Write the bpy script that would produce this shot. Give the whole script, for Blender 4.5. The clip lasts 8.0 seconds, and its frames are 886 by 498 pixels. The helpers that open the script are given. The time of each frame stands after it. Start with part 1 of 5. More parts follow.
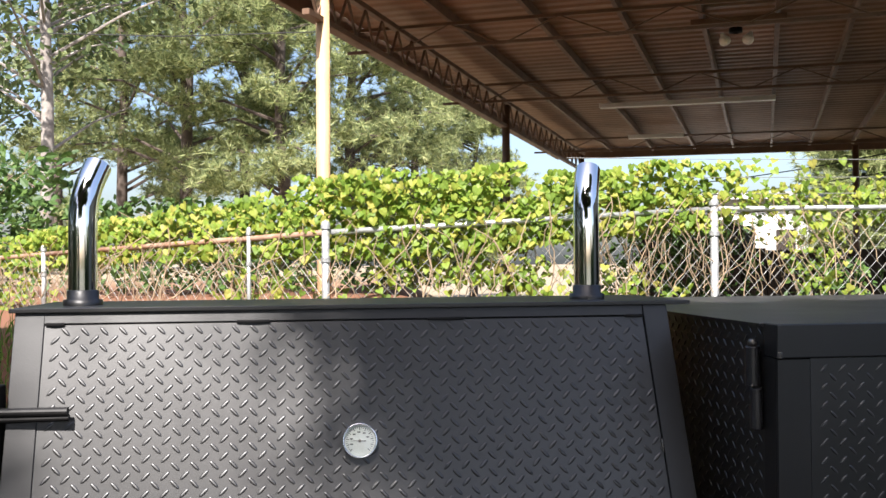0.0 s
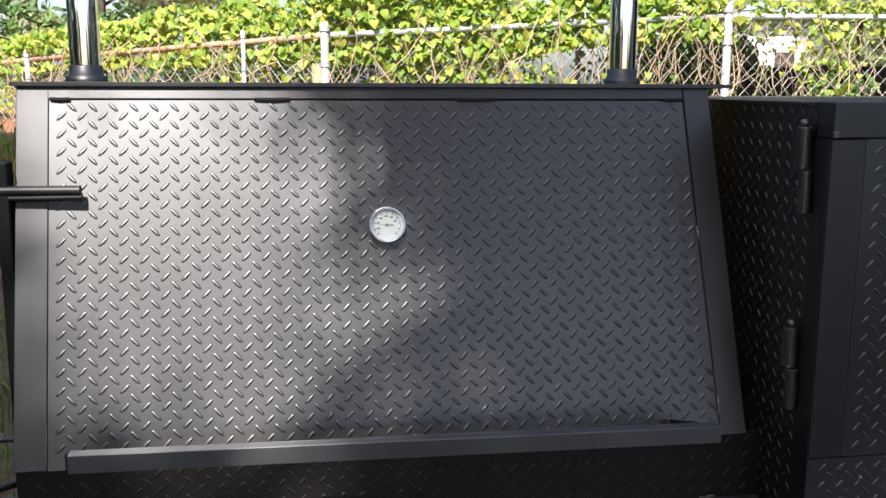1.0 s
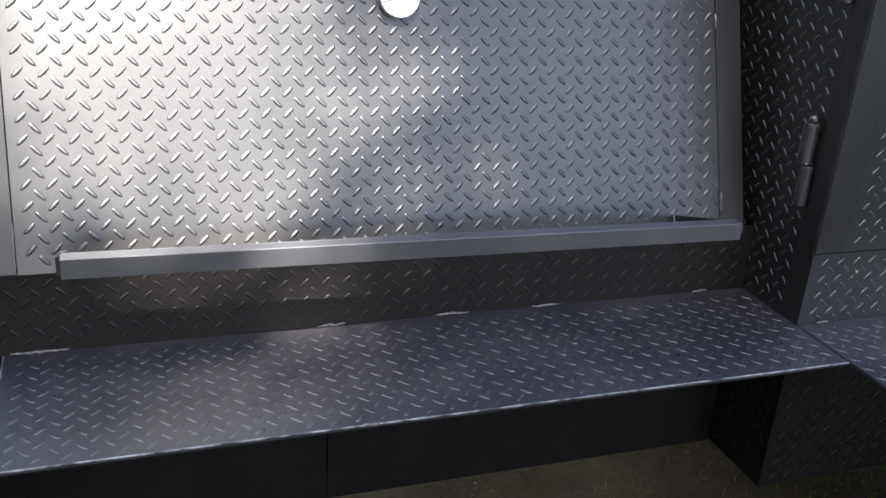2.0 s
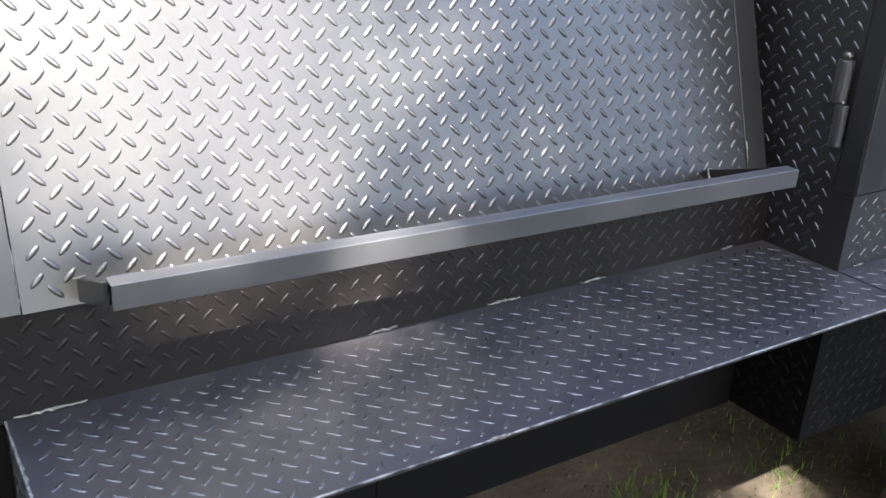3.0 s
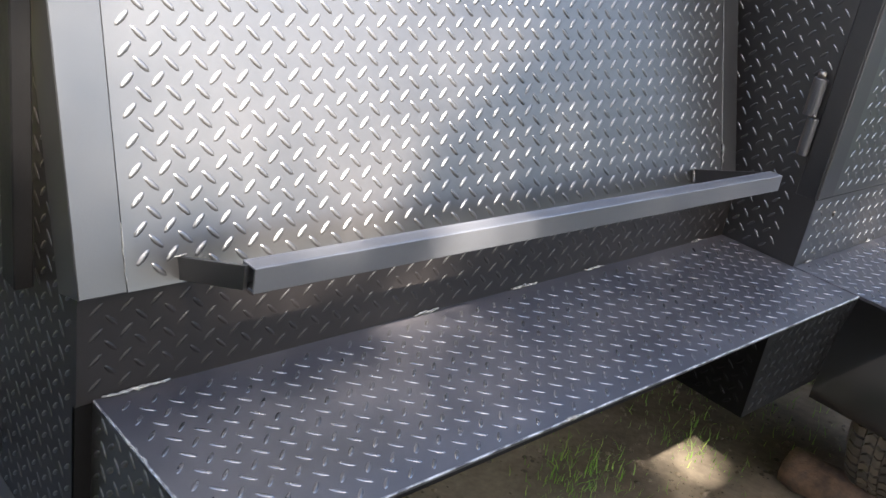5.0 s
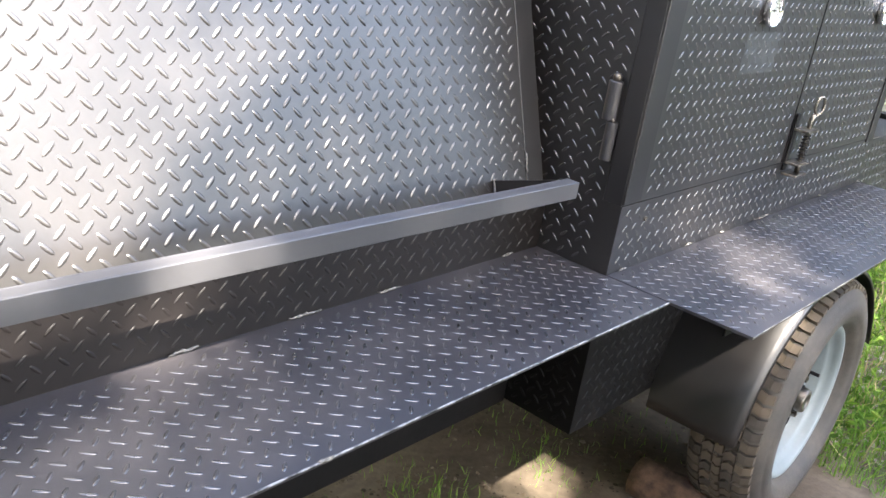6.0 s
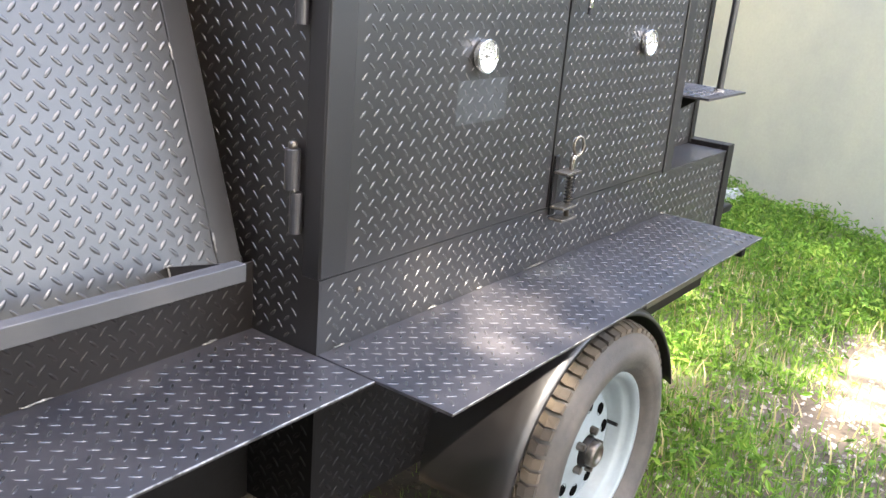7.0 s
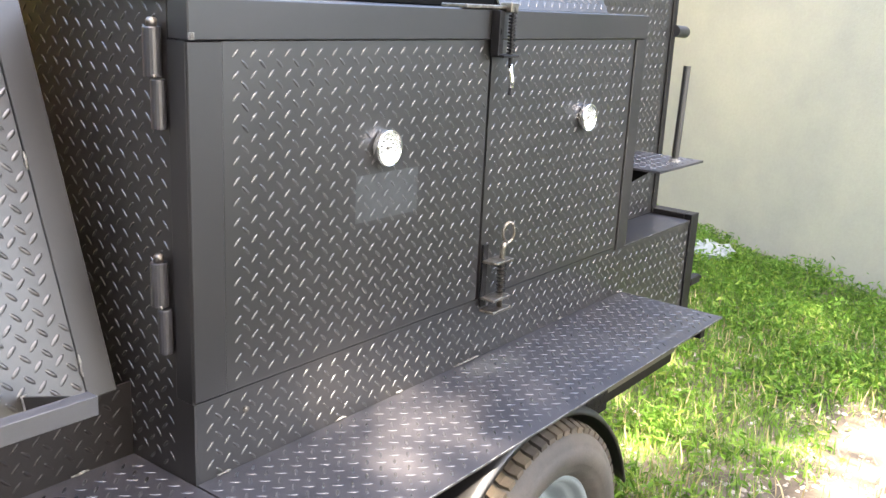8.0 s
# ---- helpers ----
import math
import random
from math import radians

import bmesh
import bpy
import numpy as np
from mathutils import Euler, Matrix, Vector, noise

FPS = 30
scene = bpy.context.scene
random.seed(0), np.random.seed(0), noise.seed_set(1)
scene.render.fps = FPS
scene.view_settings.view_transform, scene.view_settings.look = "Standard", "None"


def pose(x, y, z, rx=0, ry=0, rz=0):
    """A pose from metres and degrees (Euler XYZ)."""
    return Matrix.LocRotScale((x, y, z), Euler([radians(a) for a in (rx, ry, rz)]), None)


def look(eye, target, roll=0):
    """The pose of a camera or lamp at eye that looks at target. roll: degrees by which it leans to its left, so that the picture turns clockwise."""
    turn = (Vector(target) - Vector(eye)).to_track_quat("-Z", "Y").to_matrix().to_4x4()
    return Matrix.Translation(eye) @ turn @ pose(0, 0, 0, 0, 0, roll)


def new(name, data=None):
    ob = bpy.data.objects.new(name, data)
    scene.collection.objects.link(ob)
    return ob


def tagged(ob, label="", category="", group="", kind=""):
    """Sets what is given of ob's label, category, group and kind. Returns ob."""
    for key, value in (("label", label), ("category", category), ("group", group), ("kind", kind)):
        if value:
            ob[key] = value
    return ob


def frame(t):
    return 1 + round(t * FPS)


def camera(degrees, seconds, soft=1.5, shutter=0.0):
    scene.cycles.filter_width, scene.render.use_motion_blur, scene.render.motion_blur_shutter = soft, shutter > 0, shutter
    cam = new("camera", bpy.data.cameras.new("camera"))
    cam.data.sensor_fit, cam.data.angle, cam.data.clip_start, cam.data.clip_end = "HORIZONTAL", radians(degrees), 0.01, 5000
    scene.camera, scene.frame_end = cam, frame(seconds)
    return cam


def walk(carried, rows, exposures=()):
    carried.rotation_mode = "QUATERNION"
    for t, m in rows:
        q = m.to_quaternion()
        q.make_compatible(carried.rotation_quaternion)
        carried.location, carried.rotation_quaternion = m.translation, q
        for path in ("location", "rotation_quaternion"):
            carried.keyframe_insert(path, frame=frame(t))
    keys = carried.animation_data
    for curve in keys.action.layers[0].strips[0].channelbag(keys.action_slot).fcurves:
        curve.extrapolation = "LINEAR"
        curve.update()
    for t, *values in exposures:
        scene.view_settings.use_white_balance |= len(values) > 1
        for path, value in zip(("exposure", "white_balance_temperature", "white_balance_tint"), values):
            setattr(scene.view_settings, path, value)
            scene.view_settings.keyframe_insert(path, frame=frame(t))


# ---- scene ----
cam = camera(51.2, 8.0)
PATH = [
    (0, (-0.123, 0.050, 1.745), (0.165, 2.029, 1.774), -0.39),
    (0.5, (-0.113, 0.083, 1.707), (0.139, 2.065, 1.603), -0.33),
    (1, (-0.198, 0.160, 1.646), (0.114, 2.106, 1.302), 0.19),
    (1.2, (-0.296, 0.194, 1.629), (0.108, 2.099, 1.171), 0.40),
    (1.5, (-0.424, 0.276, 1.618), (0.099, 2.108, 1.011), 1.92),
    (2, (-0.497, 0.391, 1.596), (0.149, 2.121, 0.828), 4.25),
    (2.2, (-0.494, 0.461, 1.580), (0.172, 2.166, 0.775), 4.41),
    (3.3, (-0.958, 0.834, 1.459), (0.222, 2.277, 0.734), 4.85),
    (3.5, (-1.038, 0.884, 1.474), (0.217, 2.264, 0.754), 7.19),
    (3.8, (-1.104, 0.942, 1.488), (0.194, 2.276, 0.755), 8.76),
    (4, (-1.132, 0.956, 1.474), (0.159, 2.295, 0.740), 9.80),
    (4.2, (-1.145, 0.963, 1.469), (0.139, 2.297, 0.712), 9.93),
    (5.3, (-1.088, 0.908, 1.494), (0.253, 2.174, 0.719), 10.59),
    (5.5, (-1.067, 0.890, 1.497), (0.292, 2.148, 0.742), 10.79),
    (6, (-0.876, 0.851, 1.483), (0.590, 2.010, 0.772), 9.22),
    (6.2, (-0.751, 0.751, 1.506), (0.731, 1.904, 0.817), 8.16),
    (6.5, (-0.585, 0.680, 1.545), (0.931, 1.799, 0.874), 10.82),
    (7, (-0.435, 0.567, 1.565), (1.110, 1.676, 0.944), 4.89),
    (7.3, (-0.339, 0.578, 1.562), (1.218, 1.675, 0.953), 5.20),
    (7.5, (-0.276, 0.582, 1.594), (1.286, 1.683, 1.002), 5.53),
    (8, (-0.157, 0.500, 1.637), (1.387, 1.661, 1.118), 2.87),
]
EXPOSURES = [(0.0, 1.6, 6200, 14), (0.5, 1.65, 6200, 14), (1.0, 1.9, 6150, 14), (1.5, 2.65, 6150, 13), (2.0, 3.25, 6150, 12), (3.5, 4.0, 6300, 11), (4.0, 4.05, 6300, 11), (5.5, 4.3, 6600, 12), (6.5, 4.65, 6750, 13), (8.0, 4.8, 7050, 14)]
walk(cam, [(t, look(eye, target, roll)) for t, eye, target, roll in PATH], EXPOSURES)

# ---- world, sun ----
SUN = Vector((-0.27, -0.80, 1.0)).normalized()          # from the place towards the sun
world = bpy.data.worlds.new("sky")
scene.world = world
world.use_nodes = True
wt = world.node_tree
sky = wt.nodes.new("ShaderNodeTexSky")
sky.sky_type = "NISHITA"
sky.sun_disc = False
sky.sun_elevation = math.asin(SUN.z)
sky.sun_rotation = math.atan2(SUN.x, SUN.y)
sky.dust_density = 3.2
wt.nodes["Background"].inputs[1].default_value = 0.09
wt.links.new(sky.outputs[0], wt.nodes["Background"].inputs[0])
sun = new("sun", bpy.data.lights.new("sun", "SUN"))
sun.data.energy = 5.0
sun.data.angle = radians(0.55)
sun.data.color = (1.0, 0.94, 0.84)
sun.matrix_world = look(SUN * 30, (0, 0, 0))


# ---- materials ----
def mat(name, col, rough=0.6, metal=0.0, col2=None, scale=6.0, fine=80.0, bump=0.15, bump_scale=120.0, var=0.35, spread=(0.35, 0.65),
        island=None, obj_random=None, spec=0.5, trans=0.0, rough_var=0.12, stretch=None, fine_mix=0.25, coat=0.0):
    """A procedural surface: a large stain noise, a fine grain, gloss variation and fine relief."""
    m = bpy.data.materials.new(name)
    m.use_nodes = True
    t = m.node_tree
    b = t.nodes["Principled BSDF"]
    tc = t.nodes.new("ShaderNodeTexCoord")
    src = tc.outputs["Object"]
    if stretch:
        mp = t.nodes.new("ShaderNodeMapping")
        mp.inputs["Scale"].default_value = stretch
        t.links.new(src, mp.inputs["Vector"])
        src = mp.outputs[0]

    def tex(s, detail=6.0, r=0.6):
        n = t.nodes.new("ShaderNodeTexNoise")
        n.inputs["Scale"].default_value, n.inputs["Detail"].default_value, n.inputs["Roughness"].default_value = s, detail, r
        t.links.new(src, n.inputs["Vector"])
        return n.outputs["Fac"]

    def ramp(fac, a, c, lo, hi):
        r = t.nodes.new("ShaderNodeValToRGB")
        r.color_ramp.elements[0].position, r.color_ramp.elements[1].position = lo, hi
        r.color_ramp.elements[0].color, r.color_ramp.elements[1].color = (*a, 1), (*c, 1)
        t.links.new(fac, r.inputs[0])
        return r.outputs[0]

    def mix(fac, a, c, kind="MIX"):
        x = t.nodes.new("ShaderNodeMix")
        x.data_type, x.blend_type = "RGBA", kind
        if hasattr(fac, "links"):
            t.links.new(fac, x.inputs[0])
        else:
            x.inputs[0].default_value = fac
        t.links.new(a, x.inputs[6])
        t.links.new(c, x.inputs[7])
        return x.outputs[2]

    if col2 is None:
        col2 = tuple(c * (1 - var) for c in col)
    big = tex(scale)
    base = ramp(big, col, col2, *spread)
    grain = tex(fine, 3.0)
    g = ramp(grain, (1 - 0.5 * var,) * 3, (1 + 0.5 * var,) * 3, 0.3, 0.7)
    out = mix(fine_mix * 2 if fine_mix < 0.5 else 1.0, base, g, "MULTIPLY")
    if island or obj_random:
        cols = island or obj_random
        src_r = t.nodes.new("ShaderNodeNewGeometry").outputs["Random Per Island"] if island else t.nodes.new("ShaderNodeObjectInfo").outputs["Random"]
        r = t.nodes.new("ShaderNodeValToRGB")
        e = r.color_ramp.elements
        e[0].color, e[1].color = (*cols[0], 1), (*cols[-1], 1)
        for i, c in enumerate(cols[1:-1], 1):
            k = e.new(i / (len(cols) - 1))
            k.color = (*c, 1)
        t.links.new(src_r, r.inputs[0])
        out = mix(0.8, out, r.outputs[0])
    t.links.new(out, b.inputs["Base Color"])
    mr = t.nodes.new("ShaderNodeMapRange")
    mr.inputs[3].default_value, mr.inputs[4].default_value = max(0.02, rough - rough_var), min(1.0, rough + rough_var)
    t.links.new(big, mr.inputs[0])
    t.links.new(mr.outputs[0], b.inputs["Roughness"])
    b.inputs["Metallic"].default_value = metal
    b.inputs["Specular IOR Level"].default_value = spec
    b.inputs["Coat Weight"].default_value = coat
    b.inputs["Coat Roughness"].default_value = rough
    if bump:
        bp = t.nodes.new("ShaderNodeBump")
        bp.inputs["Strength"].default_value, bp.inputs["Distance"].default_value = bump, 0.004
        t.links.new(tex(bump_scale, 4.0), bp.inputs["Height"])
        t.links.new(bp.outputs[0], b.inputs["Normal"])
    if trans:
        tr = t.nodes.new("ShaderNodeBsdfTranslucent")
        t.links.new(out, tr.inputs["Color"])
        ms = t.nodes.new("ShaderNodeMixShader")
        ms.inputs[0].default_value = trans
        t.links.new(b.outputs[0], ms.inputs[1])
        t.links.new(tr.outputs[0], ms.inputs[2])
        t.links.new(ms.outputs[0], t.nodes["Material Output"].inputs["Surface"])
    return m


PAINT = mat("satin_black_paint", (0.0038, 0.0029, 0.0025), 0.42, col2=(0.0068, 0.0051, 0.0043), scale=3.0, fine=220, bump=0.05, bump_scale=500, var=0.25, spec=0.9, rough_var=0.06, coat=0.25)
SMOOTH = mat("smooth_black_paint", (0.0050, 0.0047, 0.0050), 0.42, col2=(0.0085, 0.0072, 0.0070), scale=4.0, fine=160, bump=0.04, bump_scale=300, var=0.2, spec=0.8, rough_var=0.07)
DUSTY = mat("dusty_black_paint", (0.014, 0.0135, 0.0165), 0.42, col2=(0.034, 0.031, 0.032), scale=5.0, fine=120, bump=0.06, bump_scale=400, var=0.35, spread=(0.38, 0.72), spec=0.8, rough_var=0.09)
WORN = mat("worn_raised_paint", (0.007, 0.0065, 0.0066), 0.44, col2=(0.012, 0.0105, 0.010), scale=9.0, fine=150, bump=0.0, var=0.3, spec=1.0, rough_var=0.08, coat=0.4)
# black paint with its gloss cut, so parts below the shelves read as shaded
DARK = mat("shade_dulled_paint", (0.0042, 0.0038, 0.0038), 0.6, bump=0.1, spec=0.15)
EDGE = mat("bare_worn_edge", (0.26, 0.255, 0.25), 0.42, metal=0.4, col2=(0.035, 0.033, 0.034), scale=30, fine=200, bump=0.2, bump_scale=250, spread=(0.42, 0.6))
DULL = mat("dull_black_paint", (0.0050, 0.0040, 0.0037), 0.5, col2=(0.0085, 0.0066, 0.0060), scale=4.0, fine=180, bump=0.05, bump_scale=400, var=0.25, spec=0.3, rough_var=0.07)
WELD = mat("raw_weld_bead", (0.20, 0.195, 0.18), 0.6, metal=0.2, col2=(0.085, 0.08, 0.07), scale=90, bump=0.5, bump_scale=250)
STEEL = mat("bare_worn_steel", (0.20, 0.185, 0.165), 0.36, metal=0.85, col2=(0.075, 0.062, 0.05), scale=40, bump=0.1, bump_scale=300)
CHROME = mat("polished_chrome", (0.86, 0.87, 0.88), 0.05, metal=1.0, var=0.03, bump=0.0, rough_var=0.03)
DIAL = mat("aged_white_dial_face", (0.52, 0.55, 0.50), 0.5, var=0.05, bump=0.0)
INK = mat("black_dial_print", (0.02, 0.02, 0.02), 0.5, bump=0.0)
RUBBER = mat("worn_tyre_rubber", (0.026, 0.025, 0.024), 0.66, col2=(0.085, 0.073, 0.060), scale=5, fine=60, bump=0.2, bump_scale=200, var=0.4)
TREADR = mat("dusty_tread_rubber", (0.060, 0.048, 0.036), 0.85, island=[(0.040, 0.034, 0.028), (0.075, 0.058, 0.040), (0.115, 0.088, 0.058)], bump=0.25)
RIM = mat("pale_grey_wheel_enamel", (0.20, 0.235, 0.245), 0.42, var=0.12, scale=9, bump=0.03)
HOLE = mat("dark_hollow", (0.004, 0.004, 0.004), 0.9, bump=0.0, spec=0.0)
RESIDUE = mat("dull_residue_on_paint", (0.019, 0.021, 0.024), 0.48, col2=(0.006, 0.006, 0.0065), scale=22, fine=150, bump=0.03, var=0.3, spec=1.0, coat=0.6)
HANDLE = mat("grey_black_handle_paint", (0.036, 0.037, 0.041), 0.40, col2=(0.048, 0.0475, 0.050), scale=5.0, fine=150, bump=0.03, bump_scale=400, var=0.2, spec=1.0, rough_var=0.06)
BLACKSTEEL = mat("black_steel_bar", (0.007, 0.0063, 0.0063), 0.5, bump=0.05, spec=0.3)

DIRT = mat("dry_pale_soil", (0.15, 0.118, 0.082), 0.95, col2=(0.062, 0.047, 0.032), scale=2.2, fine=35, bump=0.8, bump_scale=40, var=0.5, fine_mix=0.4)
GRASS = mat("grass_blades", (0.10, 0.18, 0.03), 0.6, island=[(0.06, 0.13, 0.016), (0.11, 0.24, 0.027), (0.18, 0.34, 0.04), (0.28, 0.38, 0.07)], bump=0, trans=0.38, spec=0.3)
STRAW = mat("dry_grass_straw", (0.40, 0.32, 0.17), 0.8, island=[(0.30, 0.23, 0.11), (0.48, 0.40, 0.23), (0.36, 0.34, 0.14)], bump=0, trans=0.2, spec=0.2)
PEBBLE = mat("pale_pebbles", (0.35, 0.31, 0.26), 0.9, island=[(0.18, 0.15, 0.12), (0.32, 0.28, 0.23), (0.45, 0.42, 0.37)], bump=0.2)
VINE = mat("vine_leaves", (0.10, 0.16, 0.02), 0.5, island=[(0.15, 0.25, 0.035), (0.22, 0.34, 0.05), (0.32, 0.44, 0.065), (0.43, 0.49, 0.08), (0.58, 0.52, 0.13)], bump=0, trans=0.55, spec=0.35)
BUSH = mat("dark_shrub_leaves", (0.05, 0.10, 0.025), 0.6, island=[(0.03, 0.07, 0.015), (0.07, 0.14, 0.03), (0.12, 0.2, 0.04)], bump=0, trans=0.3)
STEM = mat("vine_stems", (0.34, 0.25, 0.16), 0.8, bump=0.2)
NEEDLE = mat("pine_needles", (0.09, 0.14, 0.035), 0.55, island=[(0.10, 0.135, 0.065), (0.27, 0.32, 0.14), (0.43, 0.47, 0.21), (0.60, 0.60, 0.30)], bump=0, trans=0.55, spec=0.3)
LEAF = mat("tree_leaves", (0.08, 0.13, 0.03), 0.55, island=[(0.05, 0.08, 0.03), (0.10, 0.14, 0.05), (0.16, 0.19, 0.08)], bump=0, trans=0.35)
BARK = mat("grey_pine_bark", (0.10, 0.075, 0.06), 0.9, col2=(0.05, 0.037, 0.03), scale=10, bump=0.8, bump_scale=25)
BARKPALE = mat("pale_grey_bark", (0.34, 0.31, 0.28), 0.9, col2=(0.2, 0.17, 0.15), scale=10, bump=0.5, bump_scale=25)
WIRE = mat("dull_fence_wire", (0.28, 0.28, 0.27), 0.6, metal=0.3, scale=14, bump=0)
GALV = mat("galvanised_pipe", (0.45, 0.46, 0.46), 0.45, metal=0.5, scale=14, bump=0.05)
RUST = mat("rusty_pipe", (0.24, 0.12, 0.07), 0.8, col2=(0.32, 0.22, 0.16), scale=14, bump=0.2)
TAN = mat("tan_painted_post", (0.52, 0.36, 0.20), 0.55, col2=(0.46, 0.30, 0.16), scale=5, bump=0.08)
BROWN = mat("brown_painted_steel", (0.15, 0.085, 0.048), 0.6, col2=(0.10, 0.056, 0.033), scale=4, bump=0.08)
ROOF = mat("rusty_brown_roof_sheet", (0.26, 0.145, 0.082), 0.6, col2=(0.17, 0.098, 0.056), scale=0.9, fine=14, bump=0.1, var=0.35)
STUCCO = mat("cream_stucco", (0.41, 0.385, 0.285), 0.92, col2=(0.29, 0.285, 0.235), scale=0.9, fine=45, bump=0.35, bump_scale=60, var=0.12, spread=(0.35, 0.75))
WHITE = mat("white_siding_paint", (0.80, 0.80, 0.78), 0.6, var=0.06, bump=0.05)
SHED = mat("dark_weathered_boards", (0.035, 0.025, 0.02), 0.8, var=0.4, bump=0.3)
SHINGLE = mat("pale_grey_shingle", (0.42, 0.41, 0.40), 0.9, bump=0.3)
LOG = mat("brown_log_bark", (0.13, 0.075, 0.045), 0.9, col2=(0.05, 0.03, 0.02), scale=25, bump=0.8, bump_scale=60)
BULB = mat("frosted_lamp_glass", (0.75, 0.74, 0.70), 0.25, bump=0.0, var=0.05)
CABLE = mat("black_cable", (0.02, 0.02, 0.02), 0.6, bump=0.0)
BAG = mat("pale_plastic_scrap", (0.30, 0.33, 0.32), 0.4, var=0.15, bump=0.1)
GLASS = bpy.data.materials.new("clear_gauge_glass")
GLASS.use_nodes = True
gt = GLASS.node_tree
pass_through, sheen, both = gt.nodes.new("ShaderNodeBsdfTransparent"), gt.nodes.new("ShaderNodeBsdfGlossy"), gt.nodes.new("ShaderNodeMixShader")
sheen.inputs["Roughness"].default_value = 0.03
both.inputs[0].default_value = 0.05
gt.links.new(pass_through.outputs[0], both.inputs[1])
gt.links.new(sheen.outputs[0], both.inputs[2])
gt.links.new(both.outputs[0], gt.nodes["Material Output"].inputs["Surface"])
BAR = mat("scuffed_raised_paint", (0.018, 0.0175, 0.0185), 0.27, col2=(0.030, 0.028, 0.028), scale=9.0, fine=150, bump=0.0, var=0.3, spec=1.0, rough_var=0.07, coat=0.5)


# ---- building tools ----
def link(name, verts, faces, material, parent=None, label="", smooth=False, second=None, first_count=0):
    me = bpy.data.meshes.new(name)
    me.from_pydata(verts, [], faces)
    me.materials.append(material)
    if second is not None:
        me.materials.append(second)
        me.polygons.foreach_set("material_index", np.array([0] * first_count + [1] * (len(faces) - first_count), dtype=np.int32))
        me.polygons.foreach_set("use_smooth", np.array([False] * first_count + [True] * (len(faces) - first_count)))
    if smooth:
        me.shade_smooth()
    ob = new(name, me)
    if parent is not None:
        ob.parent = parent
        ob.matrix_parent_inverse = Matrix.Translation(-parent.location)
    if label:
        tagged(ob, label)
    return ob


def part(name, bm, material, parent=None, label="", smooth=False):
    """A bmesh as one mesh object, under a thing or a part."""
    me = bpy.data.meshes.new(name)
    bmesh.ops.recalc_face_normals(bm, faces=bm.faces)
    bm.to_mesh(me)
    bm.free()
    me.materials.append(material)
    if smooth:
        me.shade_smooth()
    ob = new(name, me)
    if parent is not None:
        ob.parent = parent
        ob.matrix_parent_inverse = Matrix.Translation(-parent.location)
    if label:
        tagged(ob, label)
    return ob


def thing(name, at, label, category, group="", kind=""):
    e = new(name)
    e.location = at
    e.empty_display_size = 0.1
    return tagged(e, label, category, group, kind)


def box(bm, lo, hi, bevel=0.0, m=None):
    """An upright block between two corners, its edges bevelled; m turns it."""
    lo, hi = Vector(lo), Vector(hi)
    r = bmesh.ops.create_cube(bm, size=1.0)
    vs = r["verts"]
    c, s = (lo + hi) / 2, hi - lo
    for v in vs:
        v.co = Vector((v.co.x * s.x, v.co.y * s.y, v.co.z * s.z)) + c
    if bevel:
        es = list({e for v in vs for e in v.link_edges})
        out = bmesh.ops.bevel(bm, geom=es, offset=bevel, segments=1, affect="EDGES", profile=0.5)
        vs = list({v for f in out["faces"] for v in f.verts} | {v for v in vs if v.is_valid})
    if m is not None:
        bmesh.ops.transform(bm, matrix=m, verts=vs)
    return bm


def blk(lo, hi, bevel=0.0015, m=None):
    return box(bmesh.new(), lo, hi, bevel, m)


def tube(bm, pts, radius, sides=12, caps=True, taper=1.0):
    """A round bar along points."""
    pts = [Vector(p) for p in pts]
    rings = []
    up = None
    for i, p in enumerate(pts):
        d = (pts[min(i + 1, len(pts) - 1)] - pts[max(i - 1, 0)]).normalized()
        if up is None:
            a = Vector((0, 0, 1)) if abs(d.z) < 0.9 else Vector((1, 0, 0))
            up = (a - d * a.dot(d)).normalized()
        else:
            up = (up - d * up.dot(d)).normalized()
        s = d.cross(up)
        k = radius * (1 + (taper - 1) * i / max(1, len(pts) - 1))
        rings.append([bm.verts.new(p + (up * math.cos(j * math.tau / sides) + s * math.sin(j * math.tau / sides)) * k) for j in range(sides)])
    for a, b in zip(rings, rings[1:]):
        for j in range(sides):
            bm.faces.new((a[j], a[(j + 1) % sides], b[(j + 1) % sides], b[j]))
    if caps:
        bm.faces.new(rings[0][::-1])
        bm.faces.new(rings[-1])
    return bm


def rod(pts, radius, sides=12, taper=1.0):
    return tube(bmesh.new(), pts, radius, sides, True, taper)


def lathe(profile, m, sides=32, closed=False):
    """Turns a profile of (radius, height) about the local z axis; m sets it in place."""
    bm = bmesh.new()
    rings = []
    for r, h in profile:
        if r < 1e-6:
            rings.append([bm.verts.new(m @ Vector((0, 0, h)))])
        else:
            rings.append([bm.verts.new(m @ Vector((r * math.cos(j * math.tau / sides), r * math.sin(j * math.tau / sides), h))) for j in range(sides)])
    for a, b in zip(rings, rings[1:] + ([rings[0]] if closed else [])):
        for j in range(sides):
            k = (j + 1) % sides
            if len(a) == 1 and len(b) == 1:
                continue
            if len(a) == 1:
                bm.faces.new((a[0], b[j], b[k]))
            elif len(b) == 1:
                bm.faces.new((a[j], a[k], b[0]))
            else:
                bm.faces.new((a[j], a[k], b[k], b[j]))
    return bm


PITCH, PITCH_V = 0.0384, 0.0352                                            # the spacing of the raised bars of the tread plate


